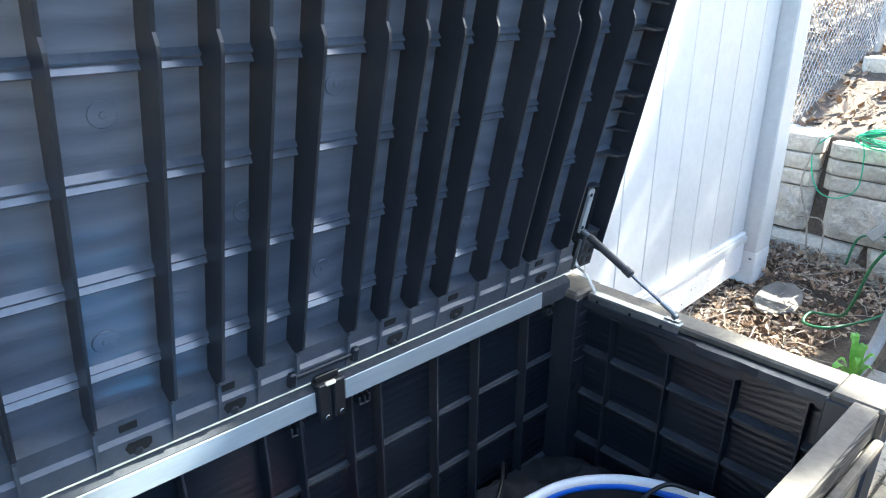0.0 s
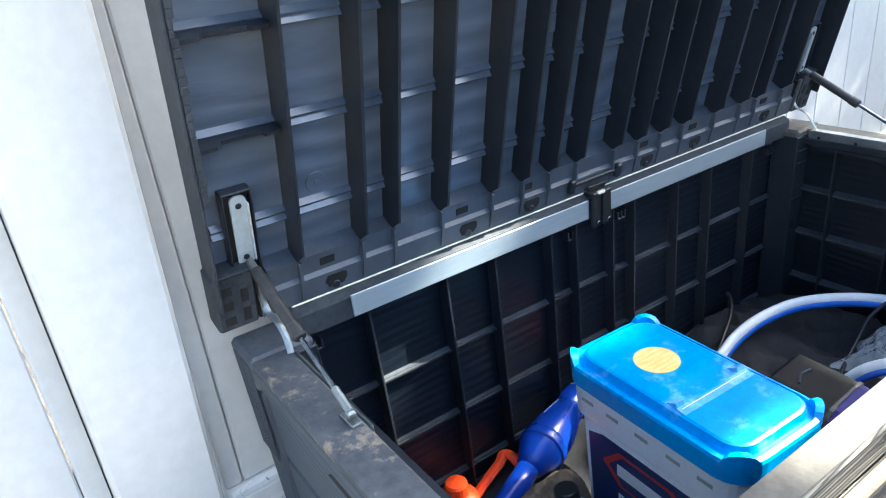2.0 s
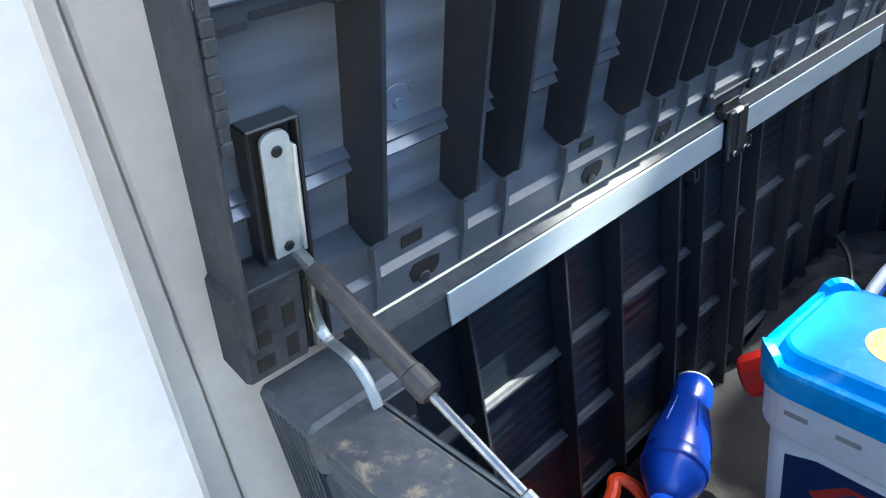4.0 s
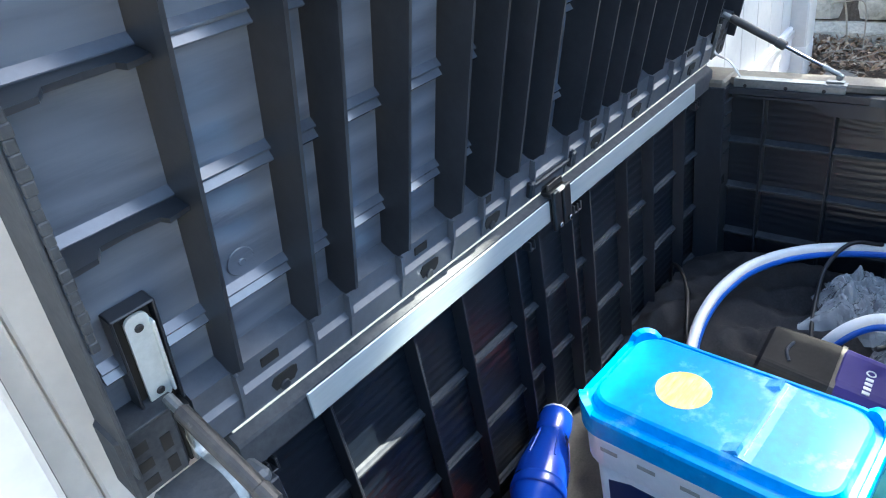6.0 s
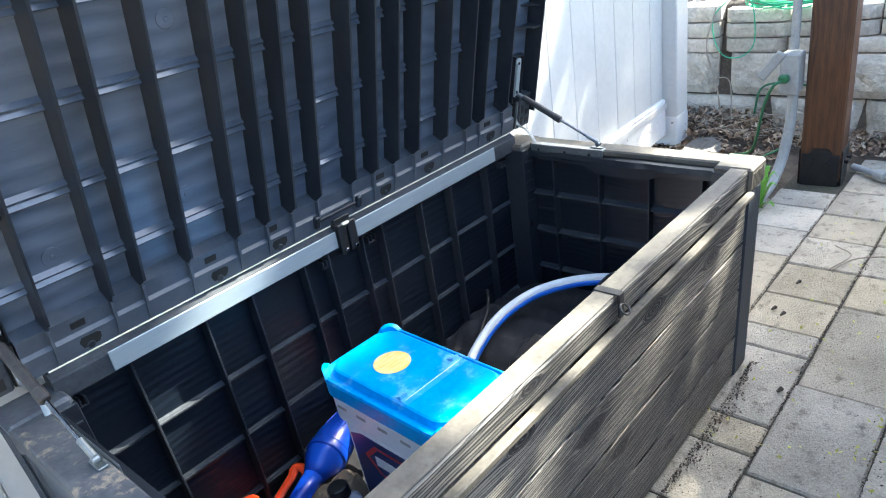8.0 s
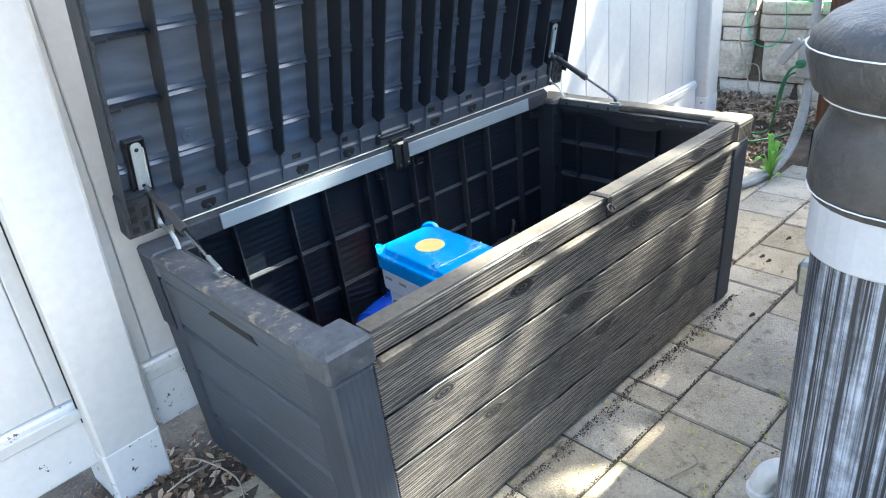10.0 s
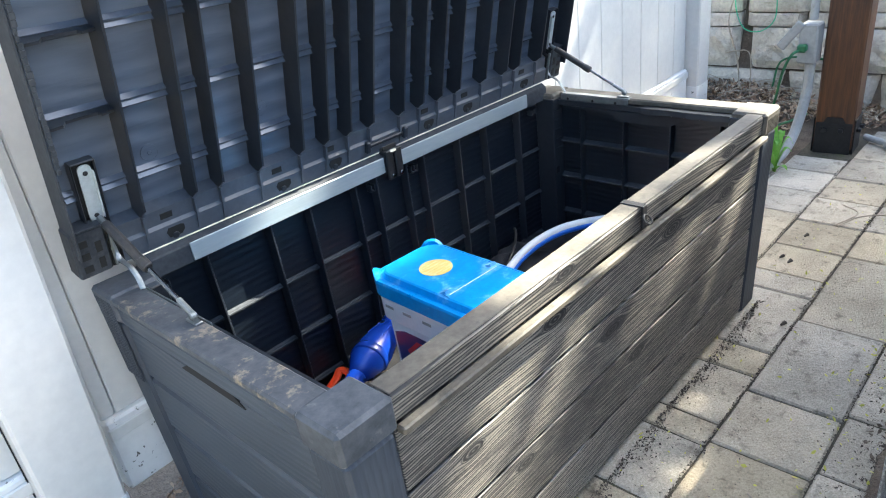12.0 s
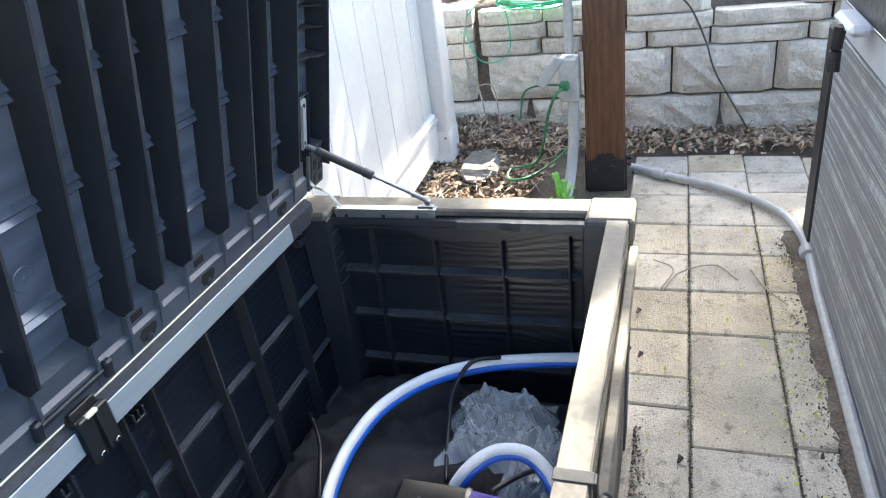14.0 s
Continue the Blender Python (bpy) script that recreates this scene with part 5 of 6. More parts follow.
bm = bmesh.new()
N = 120
gv = [[bm.verts.new((0.16 + 1.235 * i / N, 0.08 + 0.585 * j / N, heap(0.16 + 1.235 * i / N, 0.08 + 0.585 * j / N))) for j in range(N + 1)] for i in range(N + 1)]
for i in range(N):
    for j in range(N):
        bm.faces.new([gv[i][j], gv[i + 1][j], gv[i + 1][j + 1], gv[i][j + 1]])
clo = mesh_ob("black_cover_cloth", bm, CLOTH, True)
tagged(clo, "black fabric pool cover heaped on the box floor", "fabric cover")

# flat hose, white above and blue below
hose_pts = [(0.70, 0.40, 0.12), (0.78, 0.435, 0.165), (0.87, 0.475, 0.182), (0.945, 0.500, 0.192), (1.02, 0.508, 0.210), (1.10, 0.500, 0.225), (1.19, 0.470, 0.235), (1.275, 0.40, 0.240), (1.335, 0.30, 0.240), (1.365, 0.20, 0.238), (1.385, 0.10, 0.235), (1.39, 0.06, 0.230)]
hz = thing("flat_hose", "white flat pool hose with a blue lower edge", "hose")
part("hose", tube_bm(rail_curve(hose_pts, 8), 0.0135, 14, 0.8), HOSE_WHITE, hz, "", True)
part("blue_edge", tube_bm([p + (Vector((1.18, 0.20, p.z)) - p).normalized() * 0.0085 + Vector((0, 0, -0.008)) for p in rail_curve(hose_pts, 8)], 0.0085, 12, 0.8), HOSE_BLUE, hz, "blue hose edge", True)
h2 = [(1.045, 0.300, 0.15), (1.06, 0.285, 0.185), (1.08, 0.255, 0.218), (1.10, 0.215, 0.236), (1.105, 0.165, 0.236), (1.09, 0.125, 0.215), (1.07, 0.098, 0.17), (1.06, 0.090, 0.12)]
hz2 = thing("hose_end", "arched end of a white and blue pool hose", "hose")
part("hose", tube_bm(rail_curve(h2, 8), 0.0135, 14, 0.8), HOSE_WHITE, hz2, "", True)
part("blue_edge", tube_bm([p + (Vector((1.04, 0.19, 0.16)) - p).normalized() * 0.0115 for p in rail_curve(h2, 8)], 0.0085, 12, 0.8), HOSE_BLUE, hz2, "blue hose edge", True)

# pump lying on its side
pu = thing("pool_pump", "violet and black plastic pool pump lying on the cloth", "pump", at=pose(0.965, 0.258, 0.152, 101, 0, 3))


def case(stops, corner=0.26):
    """A boxy moulding with rounded corners, lofted along its length."""
    bm = bmesh.new()
    loft(bm, [[(x, y, z) for x, y in rrect(2.1 * r, 1.85 * r, corner * r, 4)] for z, r in stops])
    return bm


part("motor_half", case([(-0.125, 0.052), (-0.118, 0.060), (-0.02, 0.066), (-0.001, 0.066)]), PUMP_BLACK, pu, "black motor half")
part("seam", case([(-0.004, 0.0685), (0.004, 0.0685)]), BLACK, pu)
shell = part("shell", case([(0.0, 0.067), (0.004, 0.071), (0.10, 0.070), (0.116, 0.064), (0.120, 0.058)], 0.5), PURPLE, pu, "violet blue shell")
part("vent", tube_bm(rail_curve([(-0.035, 0.0585, -0.075), (-0.01, 0.0605, -0.085), (0.02, 0.0595, -0.08)], 5), 0.003, 8), CORNER, pu, "worn grey grip")
for k in range(4):
    part("print_bar", box_bm((-0.012 - k * 0.012, 0.0640, 0.044), (-0.0045 - k * 0.012, 0.0665, 0.056), 0.0005), HOSE_WHITE, shell)
part("print_ring", tube_bm([(0.009 + 0.007 * math.cos(a), 0.0655, 0.050 + 0.007 * math.sin(a)) for a in [2 * math.pi * i / 14 for i in range(15)]], 0.0014, 6), HOSE_WHITE, shell)

# clear bags
def bag(name, x, y, z, sx, sy, h, seed, label):
    bm = bmesh.new()
    n = 52
    g = []
    for i in range(n + 1):
        row = []
        for j in range(n + 1):
            u, v = i / n - 0.5, j / n - 0.5
            r = max(0.0, 1 - (2 * u) ** 2) * max(0.0, 1 - (2 * v) ** 2)
            c = 0.7 * noise.noise((u * 6 + seed, v * 6, seed)) + 0.95 * abs(noise.noise((u * 8, v * 9 + seed, 2))) + 0.35 * abs(noise.noise((u * 15, v * 17 + seed, 5)))
            row.append(bm.verts.new((x + u * sx + 0.03 * noise.noise((v * 5, seed, 1)), y + v * sy + 0.03 * noise.noise((u * 5, seed, 4)), z + h * min(1, r * 2) * (0.55 + 0.42 * c))))
        g.append(row)
    for i in range(n):
        for j in range(n):
            bm.faces.new([g[i][j], g[i + 1][j], g[i + 1][j + 1], g[i][j + 1]])
    tagged(mesh_ob(name, bm, POLY), label, "plastic bag")


bag("clear_bag", 1.225, 0.245, 0.150, 0.21, 0.21, 0.075, 1.3, "crumpled clear polythene bag under the hose")
bag("torn_bag", 1.15, 0.150, 0.140, 0.20, 0.15, 0.06, 4.1, "torn clear polythene wrapping beside the pump")
rag = bmesh.new()
loft(rag, [[(0.735 + x, 0.215 + y, z) for x, y in rrect(w, w * 1.2, w * 0.3, 4)] for z, w in ((0.06, 0.10), (0.2, 0.11), (0.235, 0.08), (0.24, 0.05))])
tagged(mesh_ob("white_jug", rag, WHITE_TUB, True), "white plastic jug beside the bucket", "jug")
bm = bmesh.new()
loft(bm, [[(0.78 + x, 0.12 + y, z) for x, y in rrect(w, w * 1.1, w * 0.3, 4)] for z, w in ((0.06, 0.10), (0.16, 0.11), (0.21, 0.09), (0.225, 0.05))])
tagged(mesh_ob("teal_pouch", bm, plain("teal_fabric", (0.02, 0.22, 0.27), 0.6), True), "teal fabric pouch against the front wall", "pouch")

# cables
def cable(name, label, pts, r, material, category="cable"):
    t = thing(name, label, category)
    part("cord", tube_bm(rail_curve(pts, 8), r, 8), material, t, "", True)


cable("black_cable", "thin black cable arching over the hose and bag", [(1.345, 0.262, 0.253), (1.31, 0.315, 0.262), (1.26, 0.345, 0.225), (1.21, 0.345, 0.185), (1.15, 0.335, 0.16), (1.09, 0.32, 0.15)], 0.0045, BLACK)
cable("hanging_cable", "black cable hanging against the back wall", [(1.215, 0.668, 0.09), (1.195, 0.655, 0.17), (1.160, 0.632, 0.208), (1.125, 0.600, 0.215), (1.08, 0.570, 0.205), (1.03, 0.548, 0.195), (0.985, 0.530, 0.182), (0.93, 0.505, 0.165)], 0.0045, BLACK)
cable("pump_lead", "black pump lead looped beside the violet shell", [(1.0, 0.20, 0.245), (1.05, 0.165, 0.235), (1.10, 0.14, 0.20), (1.115, 0.12, 0.16), (1.08, 0.105, 0.14)], 0.005, BLACK)

# ---------------------------------------------------------------- cords on the block wall and along the ground
random.seed(21)
coil = thing("green_wire_coil", "coil of bright green garden wire on the block wall", "wire coil")
pts = []
for k in range(150):
    a = k * 0.42
    r = 0.14 + 0.025 * math.sin(k * 0.37)
    pts.append((3.375 + 0.02 * math.sin(a * 0.5) - 0.012 * math.sin(a), 0.52 + r * 1.15 * math.cos(a), 0.625 + 0.03 * noise.noise((k * 0.21, 0, 0)) + 0.032 * math.sin(a)))
part("coiled_wire", tube_bm(rail_curve(pts, 2), 0.0035, 6), GREEN, coil)
part("tail", tube_bm(rail_curve([(3.37, 0.68, 0.62), (3.365, 0.66, 0.55), (3.37, 0.66, 0.42), (3.365, 0.72, 0.36), (3.36, 0.80, 0.37), (3.37, 0.85, 0.45), (3.38, 0.86, 0.55), (3.385, 0.80, 0.62)], 8), 0.003, 6), GREEN, coil)
cable("green_extension_cord", "dark green extension cord from the outlet over the leaves",
      [(2.655, 0.312, 0.435), (2.62, 0.335, 0.42), (2.64, 0.37, 0.34), (2.68, 0.40, 0.22), (2.74, 0.44, 0.12), (2.80, 0.50, 0.075), (2.78, 0.56, 0.07), (2.70, 0.55, 0.06), (2.70, 0.47, 0.07), (2.85, 0.40, 0.07), (3.0, 0.36, 0.07)], 0.0055, DARK_GREEN, "cord")
cable("green_hose_loop", "loop of green cord against the block wall", [(3.30, 0.62, 0.10), (3.33, 0.60, 0.22), (3.345, 0.50, 0.245), (3.345, 0.38, 0.225), (3.33, 0.30, 0.15), (3.25, 0.27, 0.08)], 0.005, DARK_GREEN, "cord")
cable("dark_vine", "thin dark cable hanging down the block wall", [(3.43, 0.16, 0.69), (3.37, 0.02, 0.63), (3.362, -0.10, 0.56), (3.36, -0.18, 0.40), (3.345, -0.22, 0.28), (3.32, -0.30, 0.14), (3.25, -0.36, 0.05)], 0.004, BARK)

# flat stones, plant, broken bits at the far fence foot
random.seed(8)
for k, (x, y, w, d) in enumerate(((2.90, 0.72, 0.30, 0.18),)):
    bm = bmesh.new()
    loop = [((w * math.cos(a)) * random.uniform(.44, .52), (d * math.sin(a)) * random.uniform(.44, .56)) for a in [2 * math.pi * i / 9 for i in range(9)]]
    loft(bm, [[(px * s, py * s, z) for px, py in loop] for z, s in ((0.0, 0.95), (0.004, 1.0), (0.009, 0.96), (0.010, 0.88))])
    ob = mesh_ob("flat_stone", bm, GREY_STONE)
    ob.matrix_world = pose(x, y, 0.035 + 0.02 * k, 4, -8, 20 * k)
    tagged(ob, "flat broken grey stone lying in dry leaves", "stone", "broken stones")


def leaf_blade(bm, base, direction, length, width, droop):
    d = Vector(direction).normalized()
    s = d.cross(Vector((0, 0, 1))).normalized()
    prev = None
    n = 7
    for i in range(n + 1):
        t = i / n
        w = width * math.sin(math.pi * min(1, 0.12 + 0.88 * t)) ** 0.8 * (1 - 0.25 * (i % 2)) * (0.25 if i == n else 1)
        c = Vector(base) + d * length * t + Vector((0, 0, length * (droop * t - 0.9 * droop * t * t * 0.8)))
        row = [bm.verts.new(c + s * w), bm.verts.new(c + Vector((0, 0, -0.004))), bm.verts.new(c - s * w)]
        if prev:
            bm.faces.new([prev[0], prev[1], row[1], row[0]])
            bm.faces.new([prev[1], prev[2], row[2], row[1]])
        prev = row


weed = thing("green_weed", "bright green broad-leaved weed beside the grey conduit", "weed", at=pose(2.44, 0.30, 0.0))
random.seed(13)
for k in range(9):
    a = 2 * math.pi * k / 9 + random.uniform(-.3, .3)
    up = (5.5, 7.0, 1.2, 4.0, 0.8, 6.0, 1.0, 4.8, 3.2)[k]
    bm = bmesh.new()
    leaf_blade(bm, (0, 0, 0.0), (math.cos(a), math.sin(a), 0.0), random.uniform(0.075, 0.11) / (1 + 0.14 * up), 0.015, up * 1.5)
    part("leaf", bm, PLANT, weed)
bm = bmesh.new()
leaf_blade(bm, (0, 0, 0), (-0.3, 0.15, 0), 0.09, 0.024, 3.6)
part("leaf", bm, PLANT, weed)

# red valve cap, orange board and ivy at the near end
cap = thing("red_gas_cap", "dull red plastic fuel can with a black cap beside the box", "fuel can", at=pose(-0.055, 0.31, -0.03))
bm = bmesh.new()
loft(bm, [[(x, y, z) for x, y in rrect(w, w * 0.8, w * 0.3, 5)] for z, w in ((0.0, 0.10), (0.05, 0.105), (0.085, 0.10), (0.10, 0.085), (0.104, 0.06))])
part("body", bm, plain("dull_red_plastic", (0.23, 0.045, 0.04), 0.5), cap, "", True)
part("cap", rod_bm((0.005, -0.005, 0.103), (0.005, -0.005, 0.122), 0.017, 16, 0.003), BLACK, cap)
part("clip", rod_bm((-0.02, 0.01, 0.104), (-0.005, 0.004, 0.112), 0.005, 8, 0.001), CHROME, cap)
part("spout", tube_bm(rail_curve([(0.02, -0.01, 0.11), (0.04, -0.02, 0.112), (0.052, -0.03, 0.104)]), 0.004, 8), RUBBER, cap)
brd = thing("cedar_board", "fresh orange cedar board leaning on the fence foot", "board", at=pose(-0.50, 0.60, -0.03, 0, 0, 6))
part("board", box_bm((-0.12, 0, 0), (0.035, 0.09, 0.035), 0.004), grained("orange_cedar", (0.42, 0.17, 0.05), (0.62, 0.29, 0.09), 'X', 'Y', 60, 0.55, 0.3, 0.002, 0.0), brd)
ivy = thing("ivy_sprig", "green leaf sprouting at the fence foot", "weed", at=pose(-0.315, 0.655, -0.02))
for a in (0.2, 2.0, 3.6, 5.0):
    bm = bmesh.new()
    leaf_blade(bm, (0, 0, 0.01), (math.cos(a), math.sin(a), 0), 0.05, 0.018, 1.2)
    part("leaf", bm, PLANT, ivy)

# ---------------------------------------------------------------- litter
def scatter(name, label, category, count, place, size, material, seed, curl=0.3):
    random.seed(seed)
    verts, faces = [], []
    for k in range(count):
        x, y, z = place()
        s = random.uniform(*size)
        rot = Euler((random.uniform(-.9, .9), random.uniform(-.9, .9), random.uniform(0, 6.3))).to_matrix()
        w = s * random.uniform(0.35, 0.6)
        shape = [(-s, 0, 0), (-s * .3, -w, s * curl * .5), (s * .45, -w * .7, s * curl * .3), (s, 0, s * curl), (s * .4, w * .8, s * curl * .4), (-s * .35, w * .9, s * curl * .2)]
        b = len(verts)
        zmin = min((rot @ Vector(q)).z for q in shape)
        for q in shape:
            verts.append(Vector((x, y, z - zmin * 0.7)) + rot @ Vector(q))
        faces += [(b, b + 1, b + 2, b + 3), (b, b + 3, b + 4, b + 5)]
    me = bpy.data.meshes.new(name)
    me.from_pydata([tuple(v) for v in verts], [], faces)
    me.materials.append(material)
    return tagged(new(name, me), label, category, kind="stuff")


def leaf_mat():
    m, nt, p = node_mat("dry_leaf_litter")
    geo = nt.nodes.new("ShaderNodeNewGeometry")
    r = ramp(nt, geo.outputs["Random Per Island"], [(0.0, (0.075, 0.048, 0.030)), (0.3, (0.18, 0.105, 0.062)), (0.6, (0.30, 0.195, 0.12)), (0.85, (0.43, 0.315, 0.21)), (1.0, (0.58, 0.47, 0.34))])
    nt.links.new(r.outputs[0], p.inputs["Base Color"])
    p.inputs["Roughness"].default_value = 0.7
    return m


LITTER = leaf_mat()


def far_bed():
    while True:
        x, y = random.uniform(1.9, 3.38), random.uniform(-0.9, 1.3)
        if y > 0.50 - 0.15 * max(0, x - 2.5) or x > 3.07 + 0.12 * random.random():
            if not (0.0 < y < 0.3 and 2.7 < x < 2.9):
                return x, y, ground_height(x, y) + random.uniform(0.0, 0.03) + (0.03 if x > 3.05 else 0)


scatter("leaf_litter", "brown dry leaves along the block wall and fence", "leaf litter", 9000, far_bed, (0.006, 0.020), LITTER, 31)


def slope():
    x, y = random.uniform(3.62, 5.8), random.uniform(-1.4, 2.0)
    return x, y, ground_height(x, y) + random.uniform(0.0, 0.02)


scatter("slope_litter", "brown dry leaves on the slope behind the wall", "leaf litter", 4200, slope, (0.012, 0.034), LITTER, 32)


def near_strip():
    t = random.random()
    if t < 0.5:
        x = random.uniform(0.2, 1.45)
        return x, -0.004 - abs(random.gauss(0, 0.007 + 0.026 * max(0.0, noise.noise((x * 6, 2, 0)) + 0.25))), 0.001
    x = random.uniform(0.8, 2.4)
    return x, -0.455 + abs(random.gauss(0, 0.05)), 0.001


scatter("crumbs", "dark bark crumbs swept along the box and tub", "debris", 4200, near_strip, (0.0008, 0.0042), BARK, 33)


def behind_left():
    return random.uniform(-0.35, 0.06), random.uniform(0.35, 0.80), -0.03 + random.uniform(0, 0.02)


scatter("mulch", "dark mulch and leaves at the fence foot", "mulch", 900, behind_left, (0.004, 0.016), LITTER, 34)


def joints():
    """Dirt caught in the joints that run along the box."""
    x = random.uniform(0.3, 2.7)
    y = random.choice((-0.125, -0.335, -0.125, 0.085)) + random.gauss(0, 0.002 + 0.005 * max(0.0, noise.noise((x * 7, 9, 0))))
    return x, y, 0.0005


scatter("joint_dirt", "dark soil and moss crumbs in the paver joints", "debris", 3600, joints, (0.0010, 0.0040), BARK, 39)


def all_over():
    return random.uniform(0.2, 2.6), random.uniform(-0.46, 0.06), 0.001


scatter("grit", "fine grit and bud scales on the pavers", "grit", 2800, all_over, (0.0006, 0.0026), BARK, 38)


def tub_edge():
    x = random.uniform(0.7, 2.35)
    return x, -0.50 + abs(random.gauss(0, 0.035 + 0.03 * noise.noise((x * 5, 0, 0)))), 0.0


bm = bmesh.new()
rows = []
for i in range(91):
    x = 0.62 + i * 0.02
    e = -0.405 + 0.022 * noise.noise((x * 7, 0, 3)) + 0.012 * noise.noise((x * 26, 0, 5)) + 0.015 * min(0.0, x - 1.6)
    rows.append([bm.verts.new((x, -0.492 + (e + 0.492) * q, 0.0035 + 0.006 * math.sin(math.pi * min(1, q + 0.15)) * (1 + noise.noise((x * 30, q * 4, 1))) - (0.012 if q == 1 else 0))) for q in (0, 0.3, 0.6, 0.85, 1)])
for a, b in zip(rows, rows[1:]):
    for j in range(4):
        bm.faces.new([a[j], b[j], b[j + 1], a[j + 1]])
tagged(mesh_ob("soil_ridge", bm, SOIL, True), "dark soil washed along the tub and conduit", "soil", kind="stuff")
scatter("soil_strip", "dark soil strip along the tub", "soil", 5200, tub_edge, (0.003, 0.009), SOIL, 35)


def petals():
    return random.uniform(0.4, 2.5), random.uniform(-0.46, 0.05) if random.random() < 0.45 else -0.30 - abs(random.gauss(0, .07)), 0.002


scatter("yellow_buds", "tiny yellow-green tree buds on the paving", "buds", 460, petals, (0.003, 0.007), PETAL, 36, 0.15)
random.seed(40)
bm = bmesh.new()
for k in range(420):
    x, y, z = far_bed()
    a, l = random.uniform(0, 6.3), random.uniform(0.05, 0.18)
    dv = Vector((math.cos(a), math.sin(a), random.uniform(-.1, .25))) * l
    b = Vector((x, y, z + 0.015))
    m = b + dv * 0.5 + Vector((random.uniform(-.015, .015), random.uniform(-.015, .015), random.uniform(0, .012)))
    e = b + dv
    if e.x > 3.37:
        continue
    tube(bm, [b, m, e], [0.0022, 0.0018, 0.001], 5)
tagged(mesh_ob("dry_twigs", bm, TWIG), "bleached dry twigs among the leaves", "twigs", kind="stuff")


def twig(pts, r=0.0022):
    t = mesh_ob("twig", tube_bm(rail_curve(pts, 6), r, 6), TWIG)
    tagged(t, "pale bent dry twig lying on the ground", "twig", "loose twigs")


twig([(2.02, -0.05, 0.006), (2.12, -0.10, 0.012), (2.18, -0.20, 0.006), (2.10, -0.26, 0.006)])
twig([(2.20, -0.02, 0.006), (2.14, -0.08, 0.010), (2.02, -0.04, 0.006)])
twig([(1.98, -0.38, 0.006), (2.05, -0.33, 0.012), (2.16, -0.30, 0.006)])
twig([(-0.05, 0.70, -0.005), (-0.03, 0.62, 0.02), (0.0, 0.52, 0.005), (-0.03, 0.42, -0.005)])
twig([(-0.13, 0.62, -0.005), (-0.08, 0.60, 0.02), (-0.02, 0.61, 0.01), (0.015, 0.60, 0.004)])
twig([(0.62, -0.24, 0.006), (0.70, -0.27, 0.012), (0.73, -0.25, 0.006)])
twig([(3.30, 0.78, 0.06), (3.28, 0.80, 0.25), (3.30, 0.86, 0.42), (3.36, 0.84, 0.60)], 0.004)
twig([(3.22, 0.70, 0.06), (3.24, 0.72, 0.27), (3.26, 0.80, 0.28), (3.30, 0.86, 0.26)], 0.003)
for k, (x, y) in enumerate(((1.90, 0.015), (1.72, 0.03), (1.70, 0.0), (1.35, -0.10))):
    bm = bmesh.new()
    tube(bm, [(x, y, 0.006), (x + 0.012, y - 0.006, 0.009), (x + 0.022, y - 0.002, 0.006)], [0.003, 0.006, 0.003], 6)
    tagged(mesh_ob("seed_husk", bm, BARK), "dark seed husk on the paving", "seed husk", "seed husks")

# ---------------------------------------------------------------- bare trees on the slope, which shade the yard
def tree(name, x, y, height, seed, lean, spread, levels, label, leaves=0, crown=None):
    random.seed(seed)
    t = thing(name, label, "tree", at=pose(x, y, ground_height(x, y) - 0.1))
    bm = bmesh.new()
    tips = []

    def grow(base, d, length, r, level):
        pts, rr = [base], [r]
        p, v = Vector(base), Vector(d)
        for i in range(5):
            v = (v + Vector((random.uniform(-.18, .18), random.uniform(-.18, .18), random.uniform(-.05, .16)))).normalized()
            p = p + v * length / 5
            pts.append(p.copy())
            rr.append(r * (1 - 0.13 * (i + 1)))
        tube(bm, pts, rr, 7 if level < 2 else 5)
        tips.append(p.copy())
        if level >= levels:
            return
        for k in range(4 if level else 6):
            i = random.randint(2, 5)
            a = random.uniform(0, 6.3)
            nd = (v * 0.6 + Vector((math.cos(a), math.sin(a), random.uniform(0.0, 0.7))) * spread).normalized()
            grow(pts[i], nd, length * random.uniform(0.5, 0.72), rr[i] * 0.62, level + 1)
    grow(Vector((0, 0, 0)), Vector(lean).normalized(), height * 0.5, height * 0.022, 0)
    part("trunk", bm, BARK, t)
    if leaves:
        random.seed(seed + 1)
        verts, faces = [], []
        for k in range(leaves):
            c = random.choice(tips) + Vector((random.gauss(0, .28), random.gauss(0, .28), random.gauss(0, .25)))
            rot = Euler((random.uniform(0, 6), random.uniform(0, 6), random.uniform(0, 6))).to_matrix()
            s = random.uniform(0.05, 0.11)
            b = len(verts)
            verts += [tuple(c + rot @ Vector(q)) for q in ((-s, 0, 0), (0, -s * .5, 0.01), (s, 0, 0), (0, s * .5, 0.01))]
            faces.append((b, b + 1, b + 2, b + 3))
        me = bpy.data.meshes.new("crown")
        me.from_pydata(verts, [], faces)
        me.materials.append(PLANT)
        c = new("crown", me)
        c.parent = t
        tagged(c, "spring leaves", kind="stuff")
    return t

# ---------------------------------------------------------------- block wall
wallg = thing("wall_retaining", "dry-laid retaining wall of split-face concrete blocks and slabs", "retaining wall", kind="structure")


